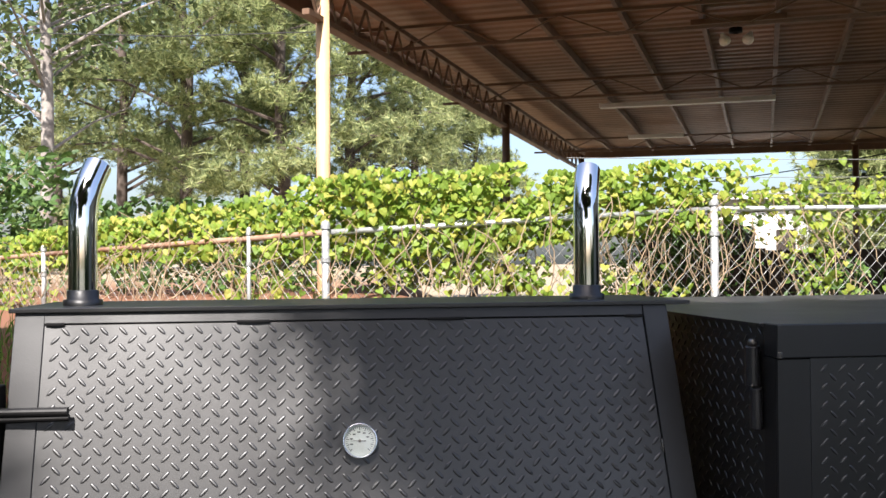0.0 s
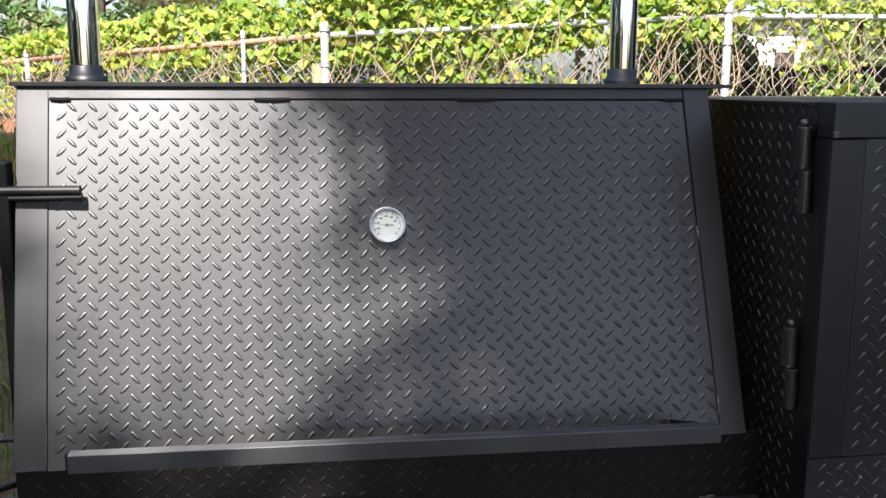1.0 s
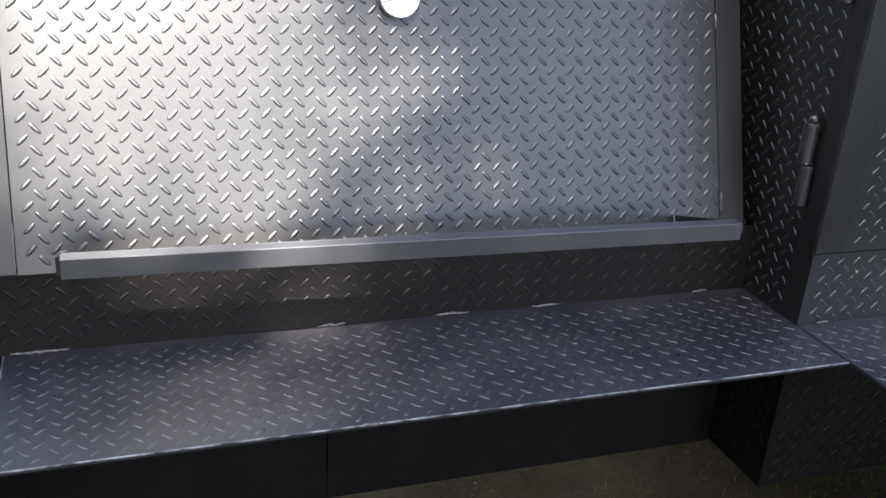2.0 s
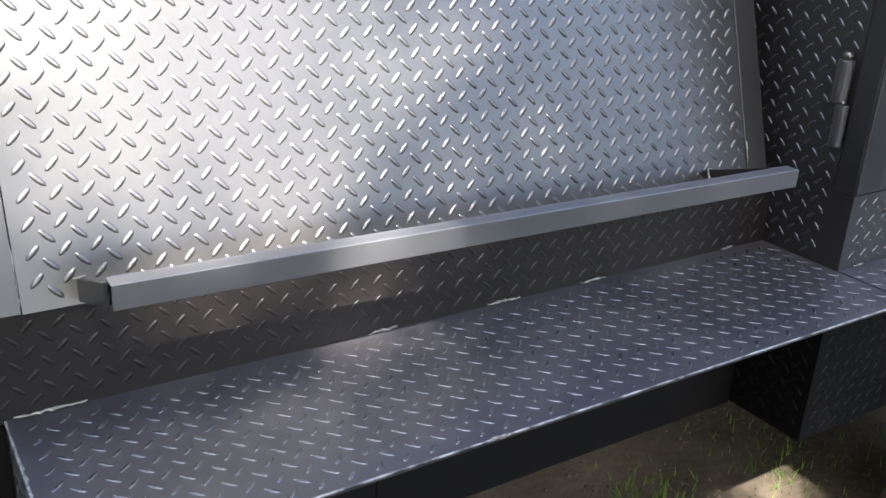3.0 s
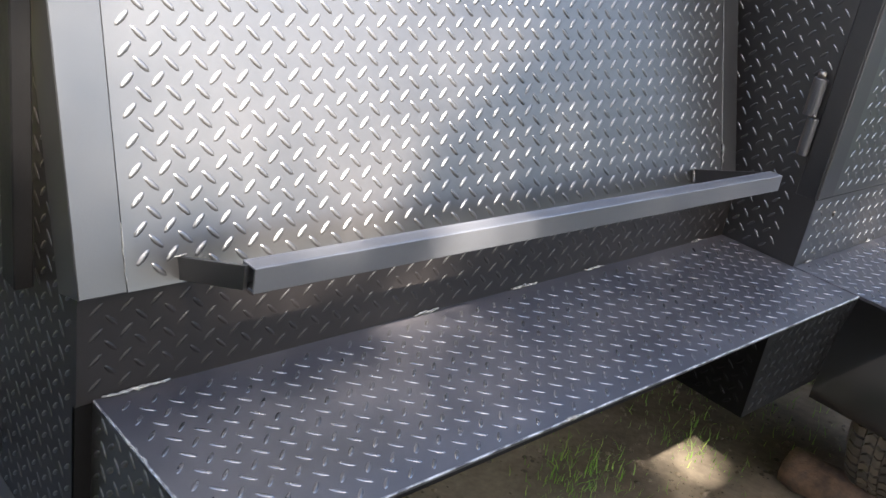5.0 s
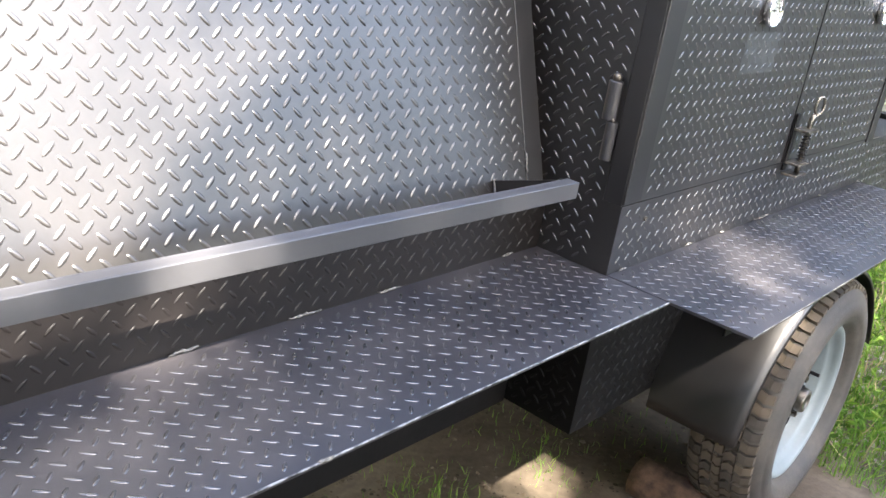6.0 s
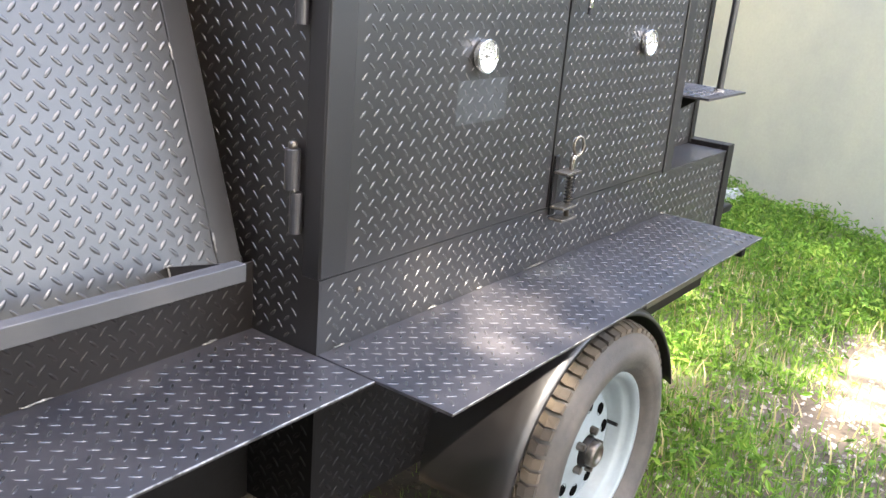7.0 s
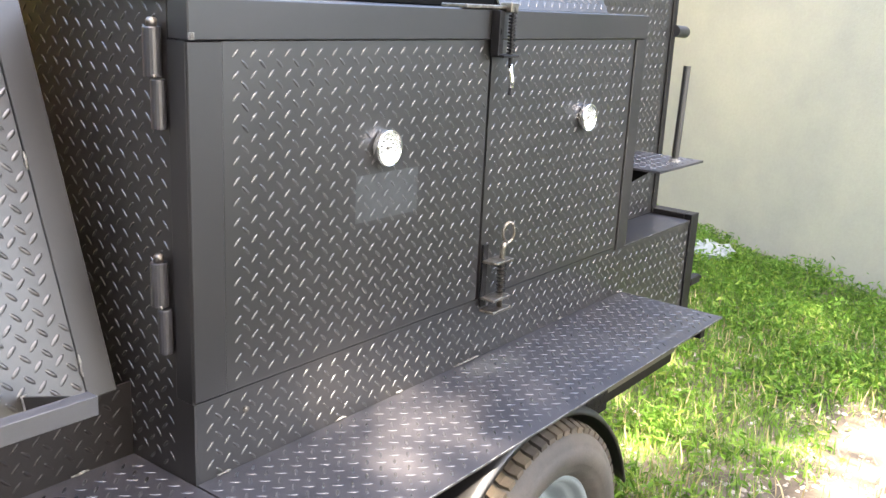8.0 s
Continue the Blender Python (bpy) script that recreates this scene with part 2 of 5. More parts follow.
def lug_shape(a=0.0134, b=0.0041, h=0.0020):
    """A raised bar: a low rounded dome with pointed ends, as rings of eight."""
    rings = ((1.0, 1.12, -0.0004), (0.90, 0.82, 0.45), (0.72, 0.50, 0.86), (0.44, 0.20, 1.0))
    pts = [(kx * a * math.cos(j * math.tau / 8), ky * b * math.sin(j * math.tau / 8), z * h if z > 0 else z) for kx, ky, z in rings for j in range(8)]
    faces = [(8 * r + j, 8 * r + (j + 1) % 8, 8 * r + 8 + (j + 1) % 8, 8 * r + 8 + j) for r in range(3) for j in range(8)]
    return np.array(pts), faces + [tuple(range(24, 32))]


LUG, LUG_FACES = lug_shape()
LOW, _ = lug_shape(0.0126, 0.0034, 0.0013)
MID, _ = lug_shape(0.0116, 0.0031, 0.0015)
FLAT, _ = lug_shape(0.0124, 0.0032, 0.0010)


def tread(name, org, u, v, w, h, material, parent=None, label="", depth=0.005, margin=0.012, inside=None, shape=None, phase=(0.0, 0.0), lug=None, bars=None):
    """A sheet of tread plate from org along u and v, w by h, with crossed raised bars pressed up on its face (u x v).
    shape: its outline in (u, v), if not a rectangle; inside: where bars are left."""
    org, u, v = np.array(org, float), np.array(u, float), np.array(v, float)
    u, v = u / np.linalg.norm(u), v / np.linalg.norm(v)
    n = np.cross(u, v)
    shape = shape or [(0, 0), (w, 0), (w, h), (0, h)]
    k = len(shape)
    verts = [tuple(org + a * u + b * v) for a, b in shape] + [tuple(org + a * u + b * v - depth * n) for a, b in shape]
    faces = [tuple(range(k)), tuple(range(2 * k - 1, k - 1, -1))] + [(i, i + k, (i + 1) % k + k, (i + 1) % k) for i in range(k)]
    flat = len(faces)
    for i in range(int(2 * w / PITCH) + 2):
        for j in range(int(2 * h / PITCH_V) + 2):
            if (i + j) % 2:
                continue
            a, b = (i + phase[0]) * PITCH / 2, (j + phase[1]) * PITCH_V / 2
            if not (margin < a < w - margin and margin < b < h - margin) or (inside and not inside(a, b)):
                continue
            t = math.pi / 4 if i % 2 else -math.pi / 4
            c, s = math.cos(t), math.sin(t)
            base = len(verts)
            for x, y, z in (LUG if lug is None else lug):
                verts.append(tuple(org + (a + c * x - s * y) * u + (b + s * x + c * y) * v + z * n))
            faces += [tuple(base + q for q in f) for f in LUG_FACES]
    return link(name, verts, faces, material, parent, label, False, bars or WORN, flat)


def weld_bead(pts, parent, radius=0.004, seed=0):
    """A rough bead of weld along points."""
    rng = random.Random(seed)
    p, q = Vector(pts[0]), Vector(pts[-1])
    count = max(3, int((q - p).length / 0.006))
    line = [p.lerp(q, i / count) + Vector([rng.uniform(-1, 1) * radius * 0.35 for _ in range(3)]) for i in range(count + 1)]
    bm = bmesh.new()
    rings = []
    for i, c in enumerate(line):
        r = radius * rng.uniform(0.45, 1.0) * (0.4 + 0.6 * math.sin(math.pi * (i + 0.5) / (count + 1)))
        d = (q - p).normalized()
        a = d.orthogonal().normalized()
        s = d.cross(a)
        rings.append([bm.verts.new(c + (a * math.cos(j * math.tau / 6) + s * math.sin(j * math.tau / 6)) * r) for j in range(6)])
    for a, b in zip(rings, rings[1:]):
        for j in range(6):
            bm.faces.new((a[j], a[(j + 1) % 6], b[(j + 1) % 6], b[j]))
    bm.faces.new(rings[0][::-1]), bm.faces.new(rings[-1])
    return part("weld_bead", bm, WELD, parent, "pale rough weld bead", True)


def cards(name, spots, shape, material, label="", category="", parent=None, kind=""):
    """Many small flat leaves or blades in one mesh. spots: (place, a 3x3 turn, size)."""
    base, faces = np.array(shape[0], float), shape[1]
    verts, out = [], []
    for p, m, s in spots:
        k = len(verts)
        pts = (np.array(m) @ (base * s).T).T + np.array(p)
        verts += [tuple(q) for q in pts]
        out += [tuple(k + i for i in f) for f in faces]
    ob = link(name, verts, out, material, parent, label)
    return tagged(ob, "", category, "", kind)


def turn(rng, up=0.0):
    """A random turn; up draws the normal upwards."""
    n = Vector((rng.gauss(0, 1), rng.gauss(0, 1), rng.gauss(0, 1) + up)).normalized()
    a = n.orthogonal().normalized()
    t = rng.uniform(0, math.tau)
    x = a * math.cos(t) + n.cross(a) * math.sin(t)
    return np.array((x, n.cross(x), n)).T


def ground_height(x, y):
    """The yard is flat; a clay bank rises towards the fence."""
    def ease(a, b, q):
        q = min(1.0, max(0.0, (q - a) / (b - a)))
        return q * q * (3 - 2 * q)
    left = 1.0 - ease(0.5, 3.5, x)
    bank = 1.38 * ease(3.1, 5.6, y - 0.25 * min(0.0, x)) * (0.35 + 0.65 * left)
    far = 0.25 * ease(6.0, 14.0, y) * left
    wave = 0.03 * noise.noise((x * 0.9, y * 0.9, 0.0)) + 0.012 * noise.noise((x * 4.0, y * 4.0, 3.0))
    return bank + far + wave


# ---- ground ----
def ground_sheet():
    xs = [-400, -120, -50, -25, -14, -9] + [-6 + i * 0.25 for i in range(65)] + [13, 18, 28, 50, 120, 400]
    ys = [-400, -120, -50, -25, -14, -8] + [-4 + i * 0.25 for i in range(65)] + [15, 20, 30, 50, 120, 400]
    verts = [(x, y, ground_height(x, y)) for y in ys for x in xs]
    n = len(xs)
    faces = [(j * n + i, j * n + i + 1, (j + 1) * n + i + 1, (j + 1) * n + i) for j in range(len(ys) - 1) for i in range(n - 1)]
    return tagged(link("ground", verts, faces, DIRT, None, "", True), "dry pale soil yard with a clay bank", "ground", kind="structure")


def ground_material():
    """Pale soil in the yard with shade painted in front, red clay on the bank, sandy further off."""
    m = DIRT
    t = m.node_tree
    b = t.nodes["Principled BSDF"]
    old = b.inputs["Base Color"].links[0].from_socket
    geo = t.nodes.new("ShaderNodeNewGeometry")
    sep = t.nodes.new("ShaderNodeSeparateXYZ")
    t.links.new(geo.outputs["Position"], sep.inputs[0])
    nz = t.nodes.new("ShaderNodeTexNoise")
    nz.inputs["Scale"].default_value = 1.3
    nz.inputs["Detail"].default_value = 8
    t.links.new(geo.outputs["Position"], nz.inputs["Vector"])

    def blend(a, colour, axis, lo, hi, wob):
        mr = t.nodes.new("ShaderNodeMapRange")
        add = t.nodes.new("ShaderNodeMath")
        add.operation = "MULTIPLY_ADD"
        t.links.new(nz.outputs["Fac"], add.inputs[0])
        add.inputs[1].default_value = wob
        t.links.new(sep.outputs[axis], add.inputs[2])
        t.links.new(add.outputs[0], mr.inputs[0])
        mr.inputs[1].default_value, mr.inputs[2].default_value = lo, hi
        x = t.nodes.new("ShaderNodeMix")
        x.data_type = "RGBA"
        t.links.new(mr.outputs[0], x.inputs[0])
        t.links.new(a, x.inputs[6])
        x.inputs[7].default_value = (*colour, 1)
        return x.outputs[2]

    # front yard darkened as if shaded, so the panels reflect less
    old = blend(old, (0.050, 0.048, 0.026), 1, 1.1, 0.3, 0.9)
    out = blend(old, (0.16, 0.070, 0.036), 2, 0.95, 1.2, 0.3)
    # far ground paled to bounce light up onto the carport roof
    out = blend(out, (0.25, 0.20, 0.13), 1, 10.5, 13.0, 2.0)
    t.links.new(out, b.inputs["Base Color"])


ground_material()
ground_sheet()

BLADE = ([(-0.030, 0, 0), (0.030, 0, 0), (0.026, 0.12, 0.42), (-0.022, 0.12, 0.42), (0.0, 0.45, 0.85)], [(0, 1, 2, 3), (3, 2, 4)])


def blades(name, count, where, size, material, seed, label, lean=0.5):
    rng = random.Random(seed)
    spots = []
    tries = 0
    while len(spots) < count and tries < count * 12:
        tries += 1
        x, y, keep = where(rng)
        if rng.random() > keep:
            continue
        a, k = rng.uniform(0, math.tau), rng.uniform(*size)
        tl = rng.gauss(0, lean)
        m = (Matrix.Rotation(a, 3, "Z") @ Matrix.Rotation(tl, 3, "X"))
        spots.append(((x, y, ground_height(x, y) - 0.005), np.array(m), k))
    return cards(name, spots, BLADE, material, label, "grass", kind="stuff")


def yard_grass(rng):
    x, y = rng.uniform(1.9, 7.2), rng.uniform(0.2, 5.0)
    if x > 6.22 + 0.48 * (y - 2.4):
        return x, y, 0.0
    bare = math.exp(-((x - 3.25) / 0.62) ** 2 - ((y - 1.05) / 0.36) ** 2)
    k = 0.95 + 0.8 * noise.noise((x * 1.7, y * 1.7, 7.0)) - 1.5 * bare
    return x, y, max(0.0, min(1.0, k))


blades("yard_grass", 200000, yard_grass, (0.025, 0.085), GRASS, 11, "short green grass and weeds beside the trailer", 0.95)


def weeds():
    """Low broad-leaved weeds in clumps."""
    rng = random.Random(19)
    spots = []
    for _ in range(7600):
        x, y, keep = yard_grass(rng)
        lush = 0.5 + 0.9 * noise.noise((x * 2.3, y * 2.3, 31.0)) + 0.25 * (x > 4.6 + 0.48 * (y - 2.4))
        if rng.random() > keep * lush:
            continue
        tall = rng.uniform(0.03, 0.09) + 0.13 * max(0.0, lush - 0.5)
        wide = rng.uniform(0.03, 0.07)
        for _ in range(rng.randint(10, 20)):
            q = (x + rng.gauss(0, wide), y + rng.gauss(0, wide), ground_height(x, y) + tall * rng.random())
            spots.append((q, turn(rng, 0.7), rng.uniform(0.016, 0.046)))
    return cards("weeds", spots, WEED, GRASS, "low broad-leaved green weeds", "weeds", kind="stuff")


WEED = ([(0, -0.55, 0), (0.19, -0.1, 0.07), (0.14, 0.3, 0.05), (0, 0.55, -0.10), (-0.14, 0.3, 0.05), (-0.19, -0.1, 0.07)], [(0, 1, 2, 3), (0, 3, 4, 5)])
weeds()
blades("dry_grass", 2600, lambda r: (r.uniform(2.0, 5.0), r.uniform(0.3, 2.6), 0.5), (0.05, 0.14), STRAW, 12, "dry straw-coloured grass on bare soil", 1.2)


def under_grass(rng):
    cx, cy, s = rng.choice(((0.72, 2.02, 0.07), (0.80, 2.10, 0.08), (0.62, 1.98, 0.06), (1.16, 1.98, 0.05), (1.30, 2.15, 0.12), (1.45, 1.95, 0.22), (1.60, 1.90, 0.2), (1.2, 2.2, 0.3)))
    return rng.gauss(cx, s), rng.gauss(cy, s), 1.0


blades("shade_grass", 1000, under_grass, (0.02, 0.055), GRASS, 13, "sparse grass tufts under the trailer", 0.5)
blades("bank_grass", 6000, lambda r: (r.uniform(-5.0, 2.6), r.uniform(3.0, 5.2), 0.5 + 0.5 * noise.noise((r.random() * 9, 0, 0))), (0.08, 0.22), GRASS, 14, "patchy grass on the clay bank", 0.6)
blades("left_grass", 16000, lambda r: (r.uniform(-4.6, -0.8), r.uniform(1.5, 5.0), 0.9), (0.06, 0.16), GRASS, 16, "green grass beside the trailer's nose", 0.5)

rng = random.Random(3)
PEB = ([(1, 0, 0), (0.3, 0.9, 0), (-0.8, 0.6, 0), (-0.9, -0.5, 0), (0.2, -0.9, 0), (0.3, 0.1, 0.6), (-0.3, -0.1, 0.55)], [(0, 1, 5), (1, 2, 6, 5), (2, 3, 6), (3, 4, 6), (4, 0, 5, 6)])
spots = []
for _ in range(2600):
    x, y = rng.uniform(2.1, 4.9), rng.gauss(1.0, 0.6)
    spots.append(((x, y, ground_height(x, y)), np.array(Matrix.Rotation(rng.uniform(0, 6.28), 3, "Z")), rng.uniform(0.004, 0.016)))
CLOD = mat("brown_soil_crumbs", (0.08, 0.06, 0.04), 0.95, island=[(0.035, 0.027, 0.018), (0.075, 0.057, 0.037), (0.13, 0.10, 0.066)], bump=0.2)
crumbs = []
for _ in range(3600):
    x, y = rng.uniform(0.1, 1.8), rng.uniform(1.5, 2.6)
    crumbs.append(((x, y, ground_height(x, y) - 0.001), np.array(Matrix.Rotation(rng.uniform(0, 6.28), 3, "Z")), 0.0025 + 0.010 * rng.random() ** 4))
cards("soil_crumbs", crumbs, PEB, CLOD, "brown soil crumbs and litter under the trailer", "soil", kind="stuff")
cards("gravel", spots, PEB, PEBBLE, "pale gravel and clods on bare soil", "gravel", kind="stuff")

# ---- the building at the yard's end ----
W0, W1 = Vector((4.70, -0.95, 0)), Vector((9.19, 8.45, 0))
wall_dir = (W1 - W0).normalized()
wall_n = Vector((wall_dir.y, -wall_dir.x, 0))
bm = bmesh.new()
m = Matrix((wall_dir, wall_n, Vector((0, 0, 1)))).transposed().to_4x4()
m.translation = W0
box(bm, (0, 0, -0.1), ((W1 - W0).length, 0.25, 3.6), 0.01, m)
tagged(part("wall_east", bm, STUCCO), "cream stucco building wall", "wall", kind="structure")

# ---- the fence, with its vine ----
F = [Vector((5.45, 5.49, 2.10)), Vector((2.279, 5.307, 2.054)), Vector((-0.031, 5.116, 1.910)), Vector((-2.006, 7.062, 1.823)), Vector((-5.3, 10.2, 1.66))]
fence = tagged(thing("chain_link_fence", (2.42, 5.30, 0.4), "galvanised chain-link fence overgrown with vine", "fence"))
for a, b, mt, lb in ((F[0], F[1], GALV, ""), (F[1], F[2], GALV, ""), (F[2], F[3], RUST, "rusty top rail"), (F[3], F[4], RUST, "rusty top rail")):
    part("top_rail", rod([a, b], 0.017, 10), mt, fence, lb, True)
for q, r in ((F[0], 0.024), (F[1], 0.024), (F[2], 0.021), (F[2].lerp(F[3], 0.22), 0.013), (F[3], 0.018), (F[4], 0.02)):
    g = ground_height(q.x, q.y) - 0.2
    post = part("fence_post", rod([(q.x, q.y - 0.02, g), (q.x, q.y - 0.02, q.z + 0.02)], r, 12), GALV, fence, "", True)
    part("post_cap", lathe([(r * 1.25, 0), (r * 1.25, 0.02), (r, 0.04), (0, 0.05)], Matrix.Translation((q.x, q.y - 0.02, q.z + 0.02)), 12), GALV, post, "", True)
    part("tie_band", lathe([(r * 1.3, 0), (r * 1.3, 0.025)], Matrix.Translation((q.x, q.y - 0.02, q.z - 0.16)), 12), GALV, post)
for a, b in zip(F, F[1:]):
    verts, faces = [], []
    ln = Vector((b.x - a.x, b.y - a.y, 0)).length
    hgt = 1.5
    step = 0.088
    nrm = Vector((b.y - a.y, a.x - b.x, 0)).normalized()

    def wire(u0, h0, u1, h1):
        p0 = a.lerp(b, u0 / ln) - Vector((0, 0, h0))
        p1 = a.lerp(b, u1 / ln) - Vector((0, 0, h1))
        d = (p1 - p0).normalized()
        s1, s2 = nrm * 0.0015, d.cross(nrm) * 0.0015
        k = len(verts)
        for p in (p0, p1):
            verts.extend(tuple(p + q) for q in (s1, s2, -s1, -s2))
        faces.extend((k + i, k + (i + 1) % 4, k + 4 + (i + 1) % 4, k + 4 + i) for i in range(4))
    i = -int(hgt / step) - 1
    while i * step < ln:
        u = i * step
        lo, hi = max(u, 0.0), min(u + hgt, ln)
        if hi > lo:
            wire(lo, lo - u + 0.02, hi, hi - u + 0.02)
            wire(lo, hgt - (lo - u) + 0.02, hi, hgt - (hi - u) + 0.02)
        i += 1
    tagged(link("wire_mesh", verts, faces, WIRE, fence, "woven wire mesh"), kind="stuff")

for dz in (0.09, 0.19, 0.30):
    part("barbed_strand", rod([F[1] + Vector((-0.9, 0, dz)), F[1] + Vector((0, 0, dz)), F[0] + Vector((0, 0, dz))], 0.0022, 5), WIRE, fence)
HEART = ([(0, -0.1, 0), (0.44, 0.05, 0.08), (0.54, 0.42, 0.12), (0.24, 0.62, 0.06), (0, 0.46, 0), (-0.24, 0.62, 0.06), (-0.54, 0.42, 0.12), (-0.44, 0.05, 0.08), (0, 0.5, 0), (0, -0.46, -0.08)],
         [(4, 3, 2, 1, 0), (4, 0, 7, 6, 5), (0, 1, 9), (0, 9, 7)])


def along_fence(x):
    """The fence line and rail height at x."""
    for b, a in zip(F, F[1:]):
        if a.x <= x <= b.x:
            k = (x - a.x) / (b.x - a.x)
            return a.lerp(b, k)
    return F[-1]


def vine_spots(count, seed, zone):
    rng = random.Random(seed)
    out = []
    while len(out) < count:
        x = rng.uniform(-3.6, 4.2)
        p = along_fence(x)
        crest = 0.30 + 0.14 * noise.noise((x * 1.6, 0, 5)) if x < 3.0 else 0.32 - 0.14 * (x - 3.0)
        if x < -0.2:
            crest = 0.24 + 0.10 * noise.noise((x * 2.0, 1, 5)) - 0.035 * (-0.2 - x)
        if zone == "crest":
            z = p.z + crest * rng.uniform(-0.5, 1.0) ** 1.0
            keep = (1.0 if x < 2.2 else max(0.10, 0.8 - 1.5 * (x - 2.2))) * (0.55 + 0.9 * noise.noise((x * 3.0, z * 4.0, 9.0)))
        else:
            z = p.z + rng.uniform(-0.55, 0.12)
            d = noise.noise((x * 1.5, z * 2.4, 2.0))
            dense = (0.30 if x < 1.25 else -0.02) if x > 0.2 else -0.14
            if x > 2.3:
                dense = -0.24
            keep = max(0.0, dense + 0.15 + 0.9 * d) if z < p.z - 0.1 else 0.6
        if -0.06 < z - p.z < 0.04:
            keep *= 0.45 if x < -0.2 else 0.7                # the rail shows through
        if rng.random() > keep:
            continue
        y = p.y + abs(rng.gauss(0, 0.12)) - 0.035
        n = Vector((rng.gauss(-0.1, 0.5), -0.75 + rng.gauss(0, 0.45), rng.gauss(0.5, 0.45))).normalized()
        down = Vector((rng.gauss(0, 0.45), 0, -1))
        yv = (-(down - n * down.dot(n))).normalized()
        m = np.array((yv.cross(n), yv, n)).T
        out.append(((p.x, y, z), m, rng.uniform(0.022, 0.060)))
    return out


vine = thing("vine", (1.0, 5.15, 1.0), "yellow-green heart-leaved vine sprawling over the fence", "vine", kind="stuff")
tagged(cards("vine_foliage", vine_spots(6000, 21, "crest"), HEART, VINE, "", "", vine), kind="stuff")
tagged(cards("vine_foliage", vine_spots(2700, 22, "hang"), HEART, VINE, "", "", vine), kind="stuff")
bm = bmesh.new()
rng = random.Random(8)
for _ in range(300):
    x = rng.uniform(-3.4, 3.2)
    p = along_fence(x)
    q = Vector((p.x, p.y + rng.gauss(0, 0.08), p.z + rng.uniform(-0.15, 0.12)))
    pts = [q]
    d = Vector((rng.gauss(0, 0.6), 0, rng.choice((-1, -1, -0.2)))).normalized()
    for _ in range(7):
        d = (d + Vector((rng.gauss(0, 0.4), rng.gauss(0, 0.15), rng.gauss(-0.25, 0.25)))).normalized()
        pts.append(pts[-1] + d * 0.075)
    tube(bm, pts, rng.uniform(0.0016, 0.0034), 4, False)
tagged(part("vine_tangle", bm, STEM, vine, "brown twining stems"), kind="stuff")

# shrubs tangled behind the mesh
OVAL = ([(0, -0.5, 0), (0.25, -0.1, 0.05), (0.2, 0.3, 0.05), (0, 0.5, 0), (-0.2, 0.3, 0.05), (-0.25, -0.1, 0.05)], [(0, 1, 2, 3), (0, 3, 4, 5)])


def shrub(name, cx, cy, rx, ry, lo, hi, count, size, material, seed, label):
    rng = random.Random(seed)
    e = thing(name, (cx, cy, ground_height(cx, cy)), label, "shrub")
    spots = []
    for _ in range(count):
        a, r = rng.uniform(0, math.tau), math.sqrt(rng.random())
        z = rng.uniform(lo, hi)
        k = 0.75 + 0.35 * noise.noise((cx + a, z * 1.5, seed))
        x, y = cx + rx * r * k * math.cos(a), cy + ry * r * k * math.sin(a)
        spots.append(((x, y, z), turn(rng, 0.5), rng.uniform(*size)))
    tagged(cards("foliage", spots, OVAL, material, "", "", e), kind="stuff")
    bm = bmesh.new()
    g = ground_height(cx, cy) - 0.05
    for _ in range(16):
        x, y = cx + rng.gauss(0, rx * 0.4), cy + rng.gauss(0, ry * 0.4)
        tube(bm, [(cx + rng.gauss(0, 0.1), cy, g), ((x + cx) / 2, (y + cy) / 2, (g + hi) / 2), (x, y, hi * 0.95)], 0.008, 5, False, 0.4)
    tagged(part("stem_tangle", bm, STEM, e), kind="stuff")
    return e


shrub("shrub", 2.15, 5.75, 0.85, 0.3, 0.9, 2.0, 2600, (0.03, 0.07), BUSH, 31, "dark green shrub tangled behind the fence")
shrub("shrub", 3.6, 6.2, 0.5, 0.3, 0.6, 1.75, 900, (0.03, 0.07), BUSH, 32, "dark green shrub tangled behind the fence")
shrub("shrub", -0.6, 9.0, 3.0, 0.6, 1.5, 2.35, 3500, (0.05, 0.12), BUSH, 33, "low green undergrowth on the clay bank")
shrub("shrub", -5.6, 14.0, 2.6, 1.2, 1.2, 3.4, 3500, (0.10, 0.22), BUSH, 34, "shadowy dark undergrowth beneath the trees")

# ---- carport behind the fence ----
CORNER = Vector((4.84, 16.43, 3.70))
AWAY, ACROSS = Vector((0.4608, 0.8875, -0.015)), Vector((0.8875, -0.4608, -0.012))          # the roof falls a little both ways


def cp(s, k, z=0.0):
    return CORNER + AWAY * s + ACROSS * k + Vector((0, 0, z))


cm = Matrix((ACROSS, AWAY, Vector((0, 0, 1)))).transposed().to_4x4()
cm.translation = CORNER
carport = thing("carport", (5.32, 16.27, 0.3), "rusty brown steel carport with open sides", "carport")
NEAR, WIDE = -10.8, 9.0
verts, faces = [], []
steps = int((0.7 - NEAR) / 0.045)
for i in range(steps + 1):
    s = NEAR + i * 0.045
    z = 0.20 + (0.012 if i % 4 in (1, 2) else 0.0)
    verts += [tuple(cp(s, -0.55, z)), tuple(cp(s, WIDE, z)), tuple(cp(s, -0.55, z + 0.004)), tuple(cp(s, WIDE, z + 0.004))]
for i in range(steps):
    k = 4 * i
    faces += [(k, k + 1, k + 5, k + 4), (k + 2, k + 6, k + 7, k + 3)]
link("roof", verts, faces, ROOF, carport, "rusty corrugated roof sheet")
